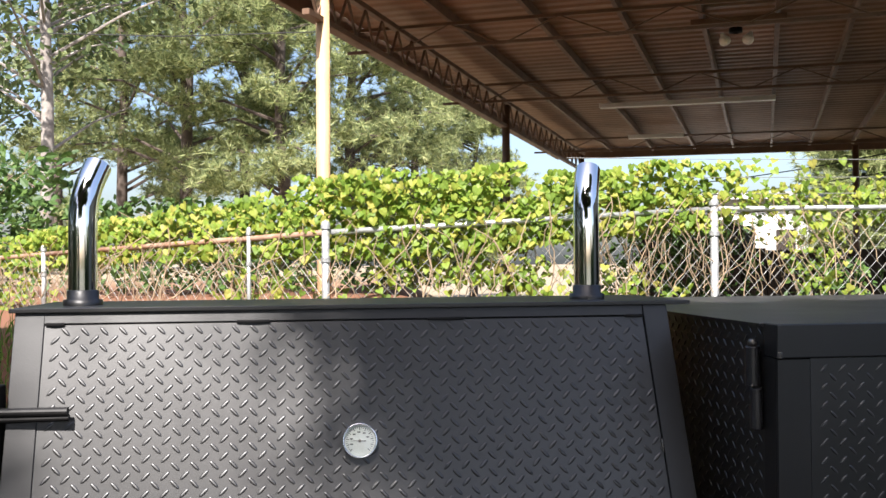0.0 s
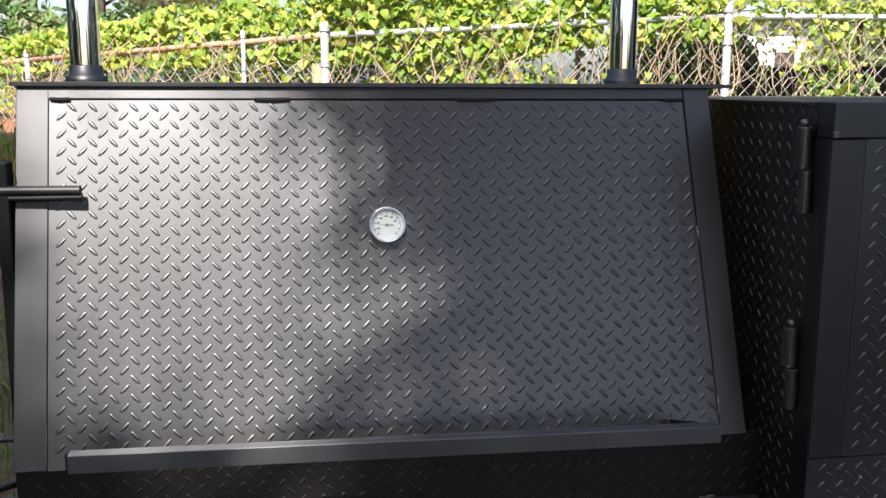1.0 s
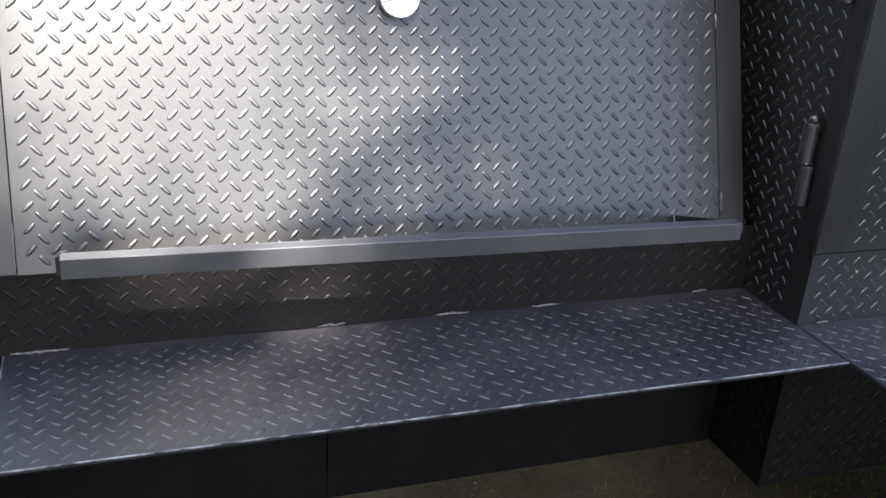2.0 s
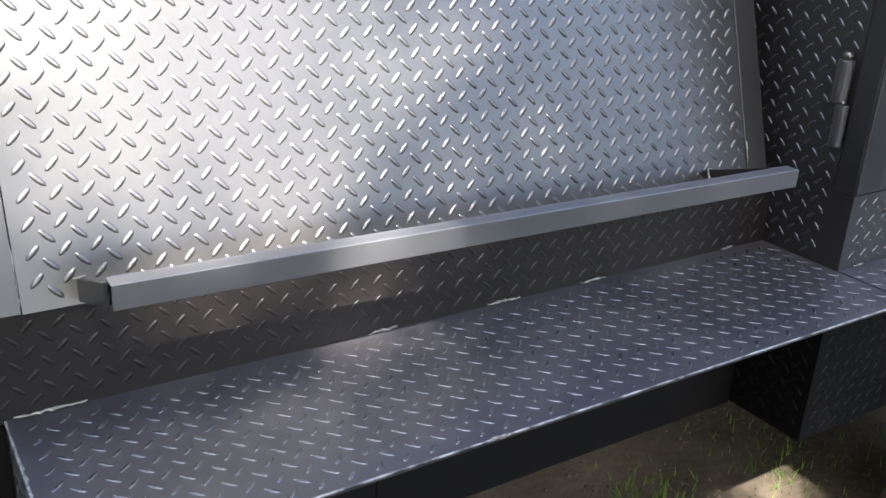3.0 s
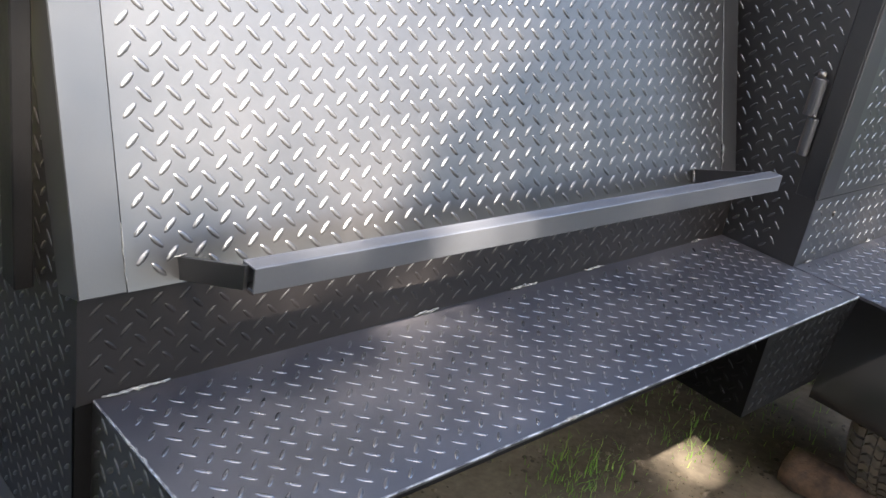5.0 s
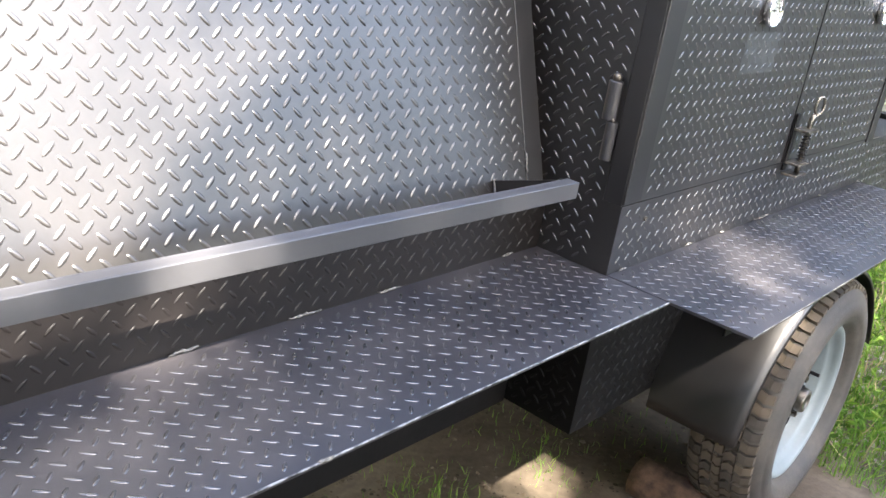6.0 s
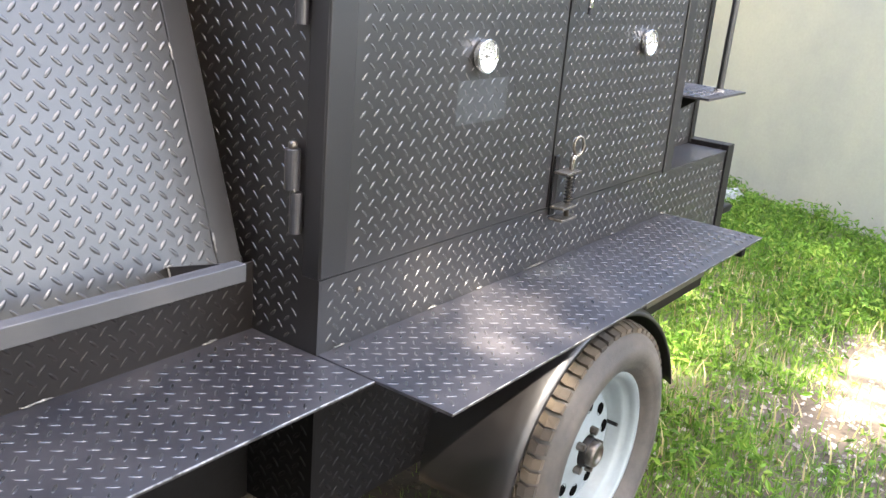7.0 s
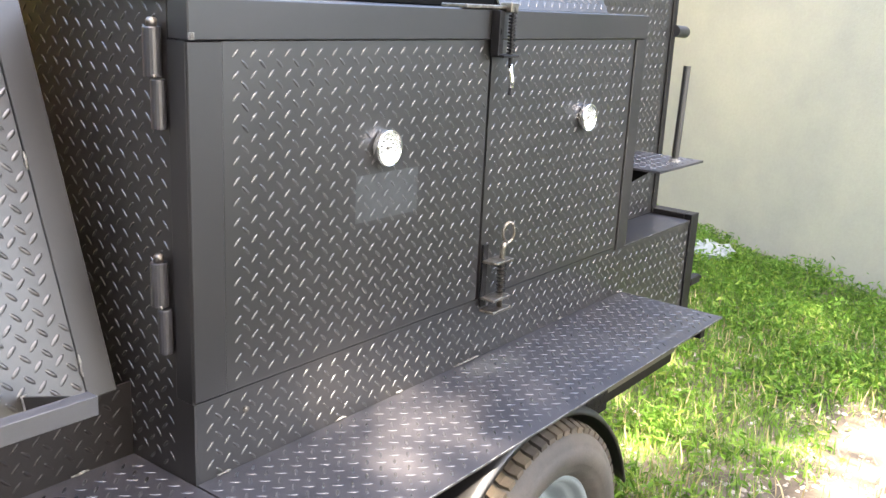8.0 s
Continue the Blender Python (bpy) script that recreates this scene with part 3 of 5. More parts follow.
for k in (0.47, 1.23, 1.97, 2.64, 3.28, 3.91, 4.6, 5.3, 6.0, 6.7, 7.4):
    part("purlin", box(bmesh.new(), (k - 0.020, NEAR, 0.10), (k + 0.020, 0.5, 0.195), 0.002, cm), BROWN, carport)
part("eave_beam", box(bmesh.new(), (-0.62, NEAR, 0.02), (-0.555, 0.75, 0.215), 0.004, cm), BROWN, carport)
part("eave_beam", box(bmesh.new(), (-0.55, 0.66, 0.02), (WIDE, 0.75, 0.198), 0.004, cm), BROWN, carport)
for s in (-9.0, -6.3, -1.6):
    for z in (-0.16, 0.04):
        part("tie_chord", box(bmesh.new(), (-0.5, s - 0.012, z), (7.5, s + 0.012, z + 0.028), 0.001, cm), BROWN, carport)
    for i in range(16):
        a, b = (-0.16, 0.05) if i % 2 else (0.05, -0.16)
        part("tie_lacing", rod([cp(s, i * 0.5 - 0.5, a), cp(s, i * 0.5, b)], 0.008, 5), BROWN, carport)
# lattice girder along the open side
for z in (-0.30, 0.02):
    part("girder_chord", box(bmesh.new(), (-0.03, NEAR, z), (0.03, 0.2, z + 0.045), 0.003, cm), BROWN, carport)
i = 0
s = NEAR
while s < 0.0:
    bm = rod([cp(s, 0, -0.26), cp(s + 0.18, 0, 0.03)] if i % 2 else [cp(s, 0, 0.03), cp(s + 0.18, 0, -0.26)], 0.012, 6)
    part("girder_lacing", bm, BROWN, carport)
    s += 0.18
    i += 1
for p, mt, r, lb in ((cp(-10.52, 0.0), TAN, 0.052, "sunlit tan round post"), (cp(-5.26, 0.0), BROWN, 0.050, ""), (cp(0.0, 0.0), BROWN, 0.050, ""), (cp(0.0, 4.6), BROWN, 0.050, ""), (cp(0.0, 8.6), BROWN, 0.05, ""), (cp(-5.26, 8.6), BROWN, 0.05, "")):
    part("post", rod([(p.x, p.y, 0.2), p], r, 20), mt, carport, lb, True)
# lamps and tubes under the roof
lamp = thing("twin_flood_lamp", cp(-7.9, 2.92, 0.08), "twin glass flood lamps, unlit, under the roof", "lamp")
part("lamp_board", box(bmesh.new(), (2.55, -8.42, 0.03), (3.35, -8.34, 0.078), 0.002, cm), BROWN, lamp)
part("lamp_base", lathe([(0.06, 0), (0.06, -0.04), (0.02, -0.05)], Matrix.Translation(cp(-8.0, 2.92, 0.08)), 16), DARK, lamp)
for dk in (-0.10, 0.11):
    part("bulb", lathe([(0.016, 0.062), (0.020, 0.040), (0.040, 0.022), (0.052, -0.006), (0.048, -0.034), (0.028, -0.052), (0, -0.057)], Matrix.Translation(cp(-8.0, 2.92 + dk, -0.02)) @ Matrix.Rotation(radians(25 if dk > 0 else -25), 4, "Y"), 18), BULB, lamp, "frosted glass bulb", True)
for s, a, b in ((-4.55, 1.1, 3.3), (-1.65, 1.08, 1.95)):
    tb = tagged(part("light_batten", box(bmesh.new(), (a, s - 0.05, 0.02), (b, s + 0.05, 0.079), 0.006, cm), WHITE), "unlit pale lamp batten under the roof", "lamp")


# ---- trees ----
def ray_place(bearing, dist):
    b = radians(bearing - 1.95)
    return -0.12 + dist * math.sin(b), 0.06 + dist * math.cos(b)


def needle_shape(count, seed):
    rng = random.Random(seed)
    vs, fs = [], []
    for _ in range(count):
        d = Vector((rng.gauss(0, 1), rng.gauss(0, 1), rng.gauss(0.35, 0.8))).normalized()
        s = d.orthogonal().normalized() * 0.055
        k = len(vs)
        vs += [tuple(-s), tuple(s), tuple(d * rng.uniform(0.7, 1.0))]
        fs.append((k, k + 1, k + 2))
    return vs, fs


TUFT = needle_shape(22, 4)


def pine(bearing, dist, height, low, spread, seed, clumps=430, bark=BARK, tufts=9):
    """A pine: a tapered trunk, limbs drooping outwards, tufts of needles along them."""
    rng = random.Random(seed)
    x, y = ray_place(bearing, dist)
    g = ground_height(x, y)
    tree = thing("pine_tree", (x, y, g), "tall pine with sunlit green needle tufts", "tree", "pines behind the fence")
    lean = Vector((rng.gauss(0, 0.02), rng.gauss(0, 0.02), 1))
    bm = bmesh.new()
    trunk_pts = [Vector((x, y, g - 0.2)) + lean * (height * i / 8) + Vector((rng.gauss(0, 0.05), rng.gauss(0, 0.05), 0)) for i in range(9)]
    tube(bm, trunk_pts, 0.15, 10, True, 0.25)
    spots = []
    limbs = bmesh.new()
    count = int(clumps / 9)
    for i in range(count):
        f = (i + rng.random()) / count
        z = low + (height - low) * f
        a = rng.uniform(0, math.tau)
        reach = spread * (1.05 - 0.75 * f) * rng.uniform(0.55, 1.1)
        base = Vector((x, y, g)) + lean * z
        tip = base + Vector((math.cos(a) * reach, math.sin(a) * reach, reach * rng.uniform(-0.05, 0.35)))
        mid = base.lerp(tip, 0.5) + Vector((0, 0, 0.12 * reach))
        tube(limbs, [base, mid, tip], 0.045, 5, False, 0.25)
        for j in range(9):
            q = 0.45 + 0.62 * (j + rng.random()) / 9
            c = base.lerp(mid, q * 2) if q < 0.5 else mid.lerp(tip, min(1.15, q * 2 - 1))
            c = c + Vector((rng.gauss(0, 0.28), rng.gauss(0, 0.28), rng.gauss(0.05, 0.17))) * (0.6 + 0.4 * spread / 3)
            for _ in range(tufts):
                p = c + Vector((rng.gauss(0, 0.19), rng.gauss(0, 0.19), rng.gauss(0, 0.11)))
                spots.append((tuple(p), np.array(Matrix.Rotation(rng.uniform(0, 6.28), 3, "Z") @ Matrix.Rotation(rng.gauss(0, 0.5), 3, "X")), rng.uniform(0.13, 0.27)))
    part("trunk", bm, bark, tree, "", True)
    part("branchwork", limbs, bark, tree)
    tagged(cards("crown", spots, TUFT, NEEDLE, "", "", tree), kind="stuff")
    return tree


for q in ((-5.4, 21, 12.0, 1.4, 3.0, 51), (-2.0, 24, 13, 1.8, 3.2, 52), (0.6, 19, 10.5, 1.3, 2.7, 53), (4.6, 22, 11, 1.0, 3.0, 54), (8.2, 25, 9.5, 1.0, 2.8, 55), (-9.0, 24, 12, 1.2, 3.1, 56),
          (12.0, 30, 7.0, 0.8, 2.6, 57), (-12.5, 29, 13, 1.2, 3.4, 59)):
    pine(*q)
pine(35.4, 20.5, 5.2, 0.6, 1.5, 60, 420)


def leafy(bearing, dist, height, low, spread, seed, count, size, bark, label):
    rng = random.Random(seed)
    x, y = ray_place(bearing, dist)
    g = ground_height(x, y)
    tree = thing("tree", (x, y, g), label, "tree")
    bm = bmesh.new()
    tube(bm, [Vector((x + 0.05 * math.sin(i), y, g - 0.2 + height * i / 7)) for i in range(8)], 0.12, 10, True, 0.3)
    part("trunk", bm, bark, tree, "", True)
    limbs = bmesh.new()
    spots = []
    for i in range(46):
        z = low + (height - low) * rng.random()
        a = rng.uniform(0, math.tau)
        reach = spread * rng.uniform(0.4, 1.0)
        b = Vector((x, y, g + z * 0.8))
        tip = b + Vector((math.cos(a) * reach, math.sin(a) * reach, reach * 0.5))
        tube(limbs, [b, b.lerp(tip, 0.5) + Vector((0, 0, 0.1)), tip], 0.03, 5, False, 0.3)
        for _ in range(count):
            c = b.lerp(tip, rng.uniform(0.35, 1.1)) + Vector((rng.gauss(0, 0.3), rng.gauss(0, 0.3), rng.gauss(0, 0.25)))
            spots.append((tuple(c), turn(rng, 0.6), rng.uniform(*size)))
    part("branchwork", limbs, bark, tree)
    tagged(cards("crown", spots, OVAL, LEAF, "", "", tree), kind="stuff")


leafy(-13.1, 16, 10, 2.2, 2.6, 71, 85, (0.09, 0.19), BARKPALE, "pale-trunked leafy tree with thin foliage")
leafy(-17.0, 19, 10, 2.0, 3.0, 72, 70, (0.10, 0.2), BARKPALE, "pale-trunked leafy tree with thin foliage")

# an unseen shade tree added behind the camera: its canopy shadows the yard, and sun falls through its gaps
rng = random.Random(77)
shade = thing("unseen_shade_tree", (-4.2, -5.6, 0.0), "tall leafy tree out of view, added to shade the yard", "tree")
bm = bmesh.new()
tube(bm, [(-4.2, -5.6, -0.2), (-4.1, -5.5, 3), (-3.9, -5.3, 6), (-3.6, -5.0, 9), (-3.4, -4.8, 11)], 0.24, 12, True, 0.35)
part("trunk", bm, BARK, shade, "", True)
limbs = bmesh.new()
S1 = SUN.orthogonal().normalized()
S2 = SUN.cross(S1)
# gaps aimed to drop sun on chosen places: the place, the gap's radius, and how wide the foliage thins out round it
GAPS = [(Vector(q[:3]), q[3], q[4]) for q in (
    (-0.26, 1.905, 1.05, 0.15, 0.20), (-0.34, 1.93, 1.16, 0.22, 0.24), (-0.40, 1.96, 1.27, 0.27, 0.24), (-0.44, 1.99, 1.38, 0.29, 0.24), (-0.48, 2.02, 1.47, 0.26, 0.24),
    (-0.52, 2.045, 1.56, 0.18, 0.24), (0.08, 1.948, 1.20, 0.0, 0.27), (0.50, 1.98, 1.34, -0.13, 0.28), (-0.30, 1.86, 0.87, 0.03, 0.24), (-0.52, 1.87, 0.88, -0.05, 0.24), (-0.12, 1.72, 0.80, -0.08, 0.25),
    (1.18, 1.56, 0.80, 0.03, 0.28), (1.45, 1.50, 0.80, -0.06, 0.22), (1.68, 1.70, 1.27, -0.04, 0.14),
    (3.20, 1.15, 0.0, 0.05, 0.34), (2.90, 1.02, 0.0, 0.0, 0.34), (3.65, 0.95, 0.0, 0.08, 0.40), (4.3, 0.8, 0.0, 0.0, 0.45), (2.90, 1.82, 0.0, 0.02, 0.30), (3.35, 1.80, 0.0, 0.0, 0.32), (3.85, 2.15, 0.0, -0.04, 0.36), (4.2, 1.85, 0.0, -0.06, 0.34), (1.03, 1.92, 0.0, 0.13, 0.09))]
g_rng = random.Random(14)
GAPS += [(Vector((g_rng.uniform(3.5, 5.2), g_rng.uniform(0.8, 3.2), 0.0)), 0.0, g_rng.uniform(0.10, 0.22)) for _ in range(12)]
GAPS = [((p.dot(S1), p.dot(S2)), r, w) for p, r, w in GAPS]
spots = []
for i in range(22000):
    x, y, z = rng.uniform(-9.5, 3.2), rng.uniform(-13.5, -1.6), 0.0
    z = 8.2 + 3.0 * rng.random()
    p = Vector((x, y, z))
    q = (p.dot(S1), p.dot(S2))
    foot = p - SUN * (z / SUN.z)
    if foot.y > (3.85 if foot.x > -0.95 else 6.7):
        continue
    far = [(math.hypot(q[0] - g[0], q[1] - g[1]) - r, w) for g, r, w in GAPS]
    edge = min(d / w for d, w in far)
    if edge < 1.0 or min(d for d, w in far) < 0.38:
        for _ in range(34):
            if rng.random() < max(0.0, edge) ** 2.2:
                spots.append((tuple(p + Vector((rng.gauss(0, 0.10), rng.gauss(0, 0.10), rng.gauss(0, 0.1)))), turn(rng, 1.6), rng.uniform(0.05, 0.10)))
        continue
    spots.append((tuple(p), turn(rng, 1.6), rng.uniform(0.34, 0.60)))
for i in range(3600):                                    # unseen far side of the crown, added to darken what the lid mirrors
    p = Vector((rng.uniform(-9.5, 0.0), rng.uniform(-19.0, -9.5), rng.uniform(7.4, 10.5)))
    spots.append((tuple(p), turn(rng, 1.0), rng.uniform(0.5, 0.8)))
for i in range(2800):                                    # unseen neighbour crowns further back, added to block sky the lid mirrors
    p = Vector((rng.uniform(-12.0, 1.5), rng.uniform(-25.0, -17.0), rng.uniform(7.6, 10.8)))
    spots.append((tuple(p), turn(rng, 1.0), rng.uniform(0.6, 1.0)))
for i in range(2600):                                    # unseen limb towards the building, added to keep sun off its wall
    p = Vector((rng.uniform(2.4, 5.4), rng.uniform(-4.4, -1.0), rng.uniform(8.2, 9.6)))
    foot = p - SUN * (p.z / SUN.z)
    if foot.x > 5.5 - 0.2 * foot.y:
        spots.append((tuple(p), turn(rng, 1.6), rng.uniform(0.34, 0.6)))
# more unseen crown, covering sky that the lid would mirror
for i in range(2600):
    p = Vector((rng.uniform(0.5, 9.0), rng.uniform(-14.0, -9.0), rng.uniform(8.6, 11.0)))
    spots.append((tuple(p), turn(rng, 1.0), rng.uniform(0.5, 0.8)))
for i in range(40):
    a, r = rng.uniform(0, math.tau), rng.uniform(2.0, 6.0)
    tip = Vector((-3.0 + r * math.cos(a) * 1.2, -6.5 + r * math.sin(a) * 0.8, 8.0))
    q = (tip.dot(S1), tip.dot(S2))
    tube(limbs, [(-3.8, -5.2, 5.5 + 3 * rng.random()), tip.lerp(Vector((-3.6, -5.0, 8.5)), 0.5), tip], 0.05, 5, False, 0.3)
part("branchwork", limbs, BARK, shade)
tagged(cards("crown", spots, OVAL, LEAF, "", "", shade), kind="stuff")


# unseen woods and hedges behind and beside, added to shape what the trailer reflects
def woods(name, spread_deg, radius, height, count, seed, label):
    rng = random.Random(seed)
    e = thing(name, (radius * math.sin(radians(sum(spread_deg) / 2)), radius * math.cos(radians(sum(spread_deg) / 2)), 0.0), label, "woods", kind="stuff")
    spots = []
    bm = bmesh.new()
    for _ in range(count):
        b = rng.uniform(*spread_deg)
        top = height * (0.72 + 0.45 * noise.noise((b * 0.09, seed, 0.0)) + 0.12 * noise.noise((b * 0.4, seed, 1.0)))
        z = top * (1 - rng.random() ** 1.4)
        r = radius + rng.gauss(0, 0.9)
        spots.append(((r * math.sin(radians(b)), r * math.cos(radians(b)), z), turn(rng, 0.4), rng.uniform(0.3, 0.6)))
    for i in range(22):
        b = rng.uniform(*spread_deg)
        x, y = radius * math.sin(radians(b)), radius * math.cos(radians(b))
        tube(bm, [(x, y, -0.2), (x + 0.1, y, height * 0.4), (x, y, height * 0.75)], 0.13, 7, True, 0.4)
    tagged(cards("foliage", spots, OVAL, LEAF, "", "", e), kind="stuff")
    tagged(part("trunk_row", bm, BARK, e), kind="stuff")


woods("woods", (298, 331), 10.5, 8.5, 2600, 98, "dense dark woods out of view, added to dim the trailer's reflections")
woods("woods", (232, 312), 8.5, 8.5, 5000, 96, "dense dark woods out of view, added to dim the trailer's reflections")
woods("woods", (198, 250), 16.0, 5.0, 3000, 95, "dense dark woods out of view, added to dim the trailer's reflections")
woods("woods", (96, 136), 17.0, 5.0, 3000, 97, "dark hedge out of view, added to dim the trailer's reflections")
woods("woods", (104, 152), 10.0, 2.9, 3400, 94, "low dark hedge out of view, added to dim the cabinet's reflections")
woods("woods", (130, 205), 42.0, 2.6, 1600, 99, "far hedge out of view, kept low to leave bright sky")


# ---- the smoker trailer ----
trailer = thing("smoker_trailer", (1.0, 2.2, 0.0), "black tread-plate barbecue smoker trailer on pale steel wheels", "smoker trailer")

SLOPE = Vector((0, 0.277, 0.961))                        # up along the grill door
FACE = Vector((0, -0.961, 0.277))                        # out of the grill door
FOOT = Vector((0, 1.872, 0.943))


def on_door(x, v, out=0.0):
    return Vector((x, 0, 0)) + FOOT + SLOPE * v + FACE * out


def slab(a, b, lo, hi, back=0.03, bevel=0.0015, lean=0.0):
    """A flat bar on the sloping door, from x a to b and lo to hi along the slope; lean moves its foot sideways."""
    bm = bmesh.new()
    m = Matrix((Vector((1, 0, 0)), SLOPE, FACE)).transposed().to_4x4()
    m.translation = FOOT
    box(bm, (a, lo, -back), (b, hi, 0.002), bevel)
    for v in bm.verts:
        v.co = m @ Vector((v.co.x + lean * (hi - v.co.y) / (hi - lo), v.co.y, v.co.z))
    return bm


# the grill: door, frame, handle
door_plate = tread("grill_door", on_door(-0.664, 0.0, 0.0), (1, 0, 0), SLOPE, 1.325, 0.704, PAINT, trailer, "sloping tread-plate lid in satin black", depth=0.02, margin=0.007, phase=(0.18, -0.8),
                   shape=[(0, 0), (1.3235, 0), (1.2910, 0.704), (0, 0.704)], inside=lambda a, b: a < 1.315 - 0.0462 * b)
part("frame_strip", slab(-0.7245, -0.6648, 0.0, 0.732, back=0.06), SMOOTH, door_plate)
part("frame_strip", slab(0.6290, 0.686, -0.006, 0.732, back=0.06, lean=0.0315), SMOOTH, door_plate)
part("frame_strip", slab(-0.6665, 0.6285, 0.7065, 0.732), SMOOTH, door_plate)
# tack welds along the top seam
for a, b, s in ((-0.662, -0.625, 1), (-0.275, -0.205, 2), (0.135, 0.215, 3), (0.585, 0.626, 4)):
    bm = rod([on_door(a, 0.7055, 0.003), on_door((a + b) / 2, 0.7045, 0.005), on_door(b, 0.7055, 0.003)], 0.0035, 6)
    part("tack_weld", bm, BLACKSTEEL, door_plate)
weld_bead([on_door(-0.666, 0.01, 0.003), on_door(-0.666, 0.085, 0.003)], door_plate, 0.0016, 5)
weld_bead([on_door(0.659, 0.035, 0.003), on_door(0.6575, 0.075, 0.003)], door_plate, 0.004, 6)
weld_bead([on_door(0.641, 0.40, 0.003), on_door(0.6398, 0.43, 0.003)], door_plate, 0.004, 7)

# the handle: a square tube on two arms, its left end open
BAR_L, BAR_R = Vector((-0.590, 1.718, 0.999)), Vector((0.580, 1.706, 0.990))
TUBE_D, TUBE_H, TUBE_T = 0.027, 0.0315, 0.003
bm = bmesh.new()
for lo, hi in (((0, 0), (TUBE_T, TUBE_H)), ((TUBE_D - TUBE_T, 0), (TUBE_D, TUBE_H)), ((TUBE_T, TUBE_H - TUBE_T), (TUBE_D - TUBE_T, TUBE_H)), ((TUBE_T, 0), (TUBE_D - TUBE_T, TUBE_T))):
    box(bm, (BAR_L.x, *lo), (BAR_R.x, *hi), 0.0006)
for v in bm.verts:
    k = (v.co.x - BAR_L.x) / (BAR_R.x - BAR_L.x)
    v.co.y, v.co.z = v.co.y + BAR_L.y + k * (BAR_R.y - BAR_L.y), v.co.z + BAR_L.z + k * (BAR_R.z - BAR_L.z)
bar = part("handle_bar", bm, HANDLE, door_plate, "smooth grey-black square tube handle, open at its ends")
for x, end, t in ((-0.5965, BAR_L, 0.006), (0.549, BAR_R, 0.006)):
    bm = bmesh.new()
    y0, z0 = end.y + (0.012 if x < 0 else TUBE_D), end.z
    pts = [(y0, z0 + 0.001), (y0, z0 + TUBE_H), (1.8815, 0.974), (1.8735, 0.946)]
    vs = [bm.verts.new((x + dx, y, z)) for dx in (0.0, t) for y, z in pts]
    bm.faces.new(vs[:4]), bm.faces.new(vs[4:][::-1])
    for i in range(4):
        bm.faces.new((vs[i], vs[(i + 1) % 4], vs[4 + (i + 1) % 4], vs[4 + i]))
    part("handle_arm", bm, SMOOTH, door_plate, "thin dark flat arm")
    weld_bead([on_door(x - 0.004, 0.034, 0.001), on_door(x + 0.012, 0.035, 0.001)], door_plate, 0.0024, 8)
weld_bead([on_door(0.548, 0.004, 0.003), on_door(0.548, 0.034, 0.003)], door_plate, 0.003, 9)

# the lever that lifts the lid, beside it
lever = part("lift_lever", blk((-0.754, 1.992, 0.905), (-0.730, 2.034, 1.505), 0.002), DARK, trailer, "black flat steel lifting lever")
part("lever_pin", rod([(-0.79, 2.000, 1.452), (-0.600, 1.990, 1.452)], 0.0095, 14), BLACKSTEEL, lever)
part("lever_pin", rod([(-0.79, 2.002, 1.437), (-0.598, 1.992, 1.440)], 0.007, 12), BLACKSTEEL, lever)
part("counterweight_arm", blk((-0.784, 2.0405, 1.300), (-0.746, 2.55, 1.335), 0.002), BLACKSTEEL, lever)

# the chamber's shell
SIDE = [(1.885, 0.45), (2.85, 0.45), (2.85, 1.30), (2.42, 1.642), (2.085, 1.642), (1.885, 0.945)]
tread("side_wall", (-0.722, 3.0, 0), (0, -1, 0), (0, 0, 1), 3.0, 1.7, DULL, trailer, "tread-plate end wall", depth=0.006, bars=PAINT, lug=LOW, shape=[(3.0 - y, z) for y, z in SIDE][::-1],
      inside=lambda a, b: 1.90 + max(0, b - 0.945) * 0.29 < 3.0 - a < 2.83 and 0.47 < b < 1.62 - max(0, 0.58 - a) * 0.8)
body = bmesh.new()
vs = [body.verts.new((x, y, z)) for x in (-0.7155, 0.676) for y, z in [(1.90, 0.46), (2.84, 0.46), (2.84, 1.30), (2.42, 1.636), (2.10, 1.636), (1.90, 0.94)]]
body.faces.new(vs[:6]), body.faces.new(vs[6:][::-1])
for i in range(6):
    body.faces.new((vs[i], vs[(i + 1) % 6], vs[6 + (i + 1) % 6], vs[6 + i]))
part("grill_body", body, DARK, trailer)
part("top_sheet", blk((-0.735, 2.064, 1.646), (0.74, 2.43, 1.655), 0.001), SMOOTH, trailer)
part("top_hinge", rod([(-0.66, 2.076, 1.6435), (0.64, 2.076, 1.6435)], 0.004, 8), BLACKSTEEL, trailer)
tread("riser_plate", (-0.722, 1.880, 0.792), (1, 0, 0), (0, 0, 1), 1.475, 0.148, DULL, trailer, "low tread-plate riser under the lid", lug=LOW, bars=DULL, phase=(0.2, 0.4))
part("lower_front", blk((-0.722, 1.884, 0.40), (-0.152, 1.892, 0.788), 0.001), DARK, trailer, "smooth lower sheet, dulled for the shade under the bench")
part("lower_front", blk((-0.149, 1.886, 0.40), (0.753, 1.894, 0.788), 0.001), DARK, trailer, "smooth lower sheet, dulled for the shade under the bench")

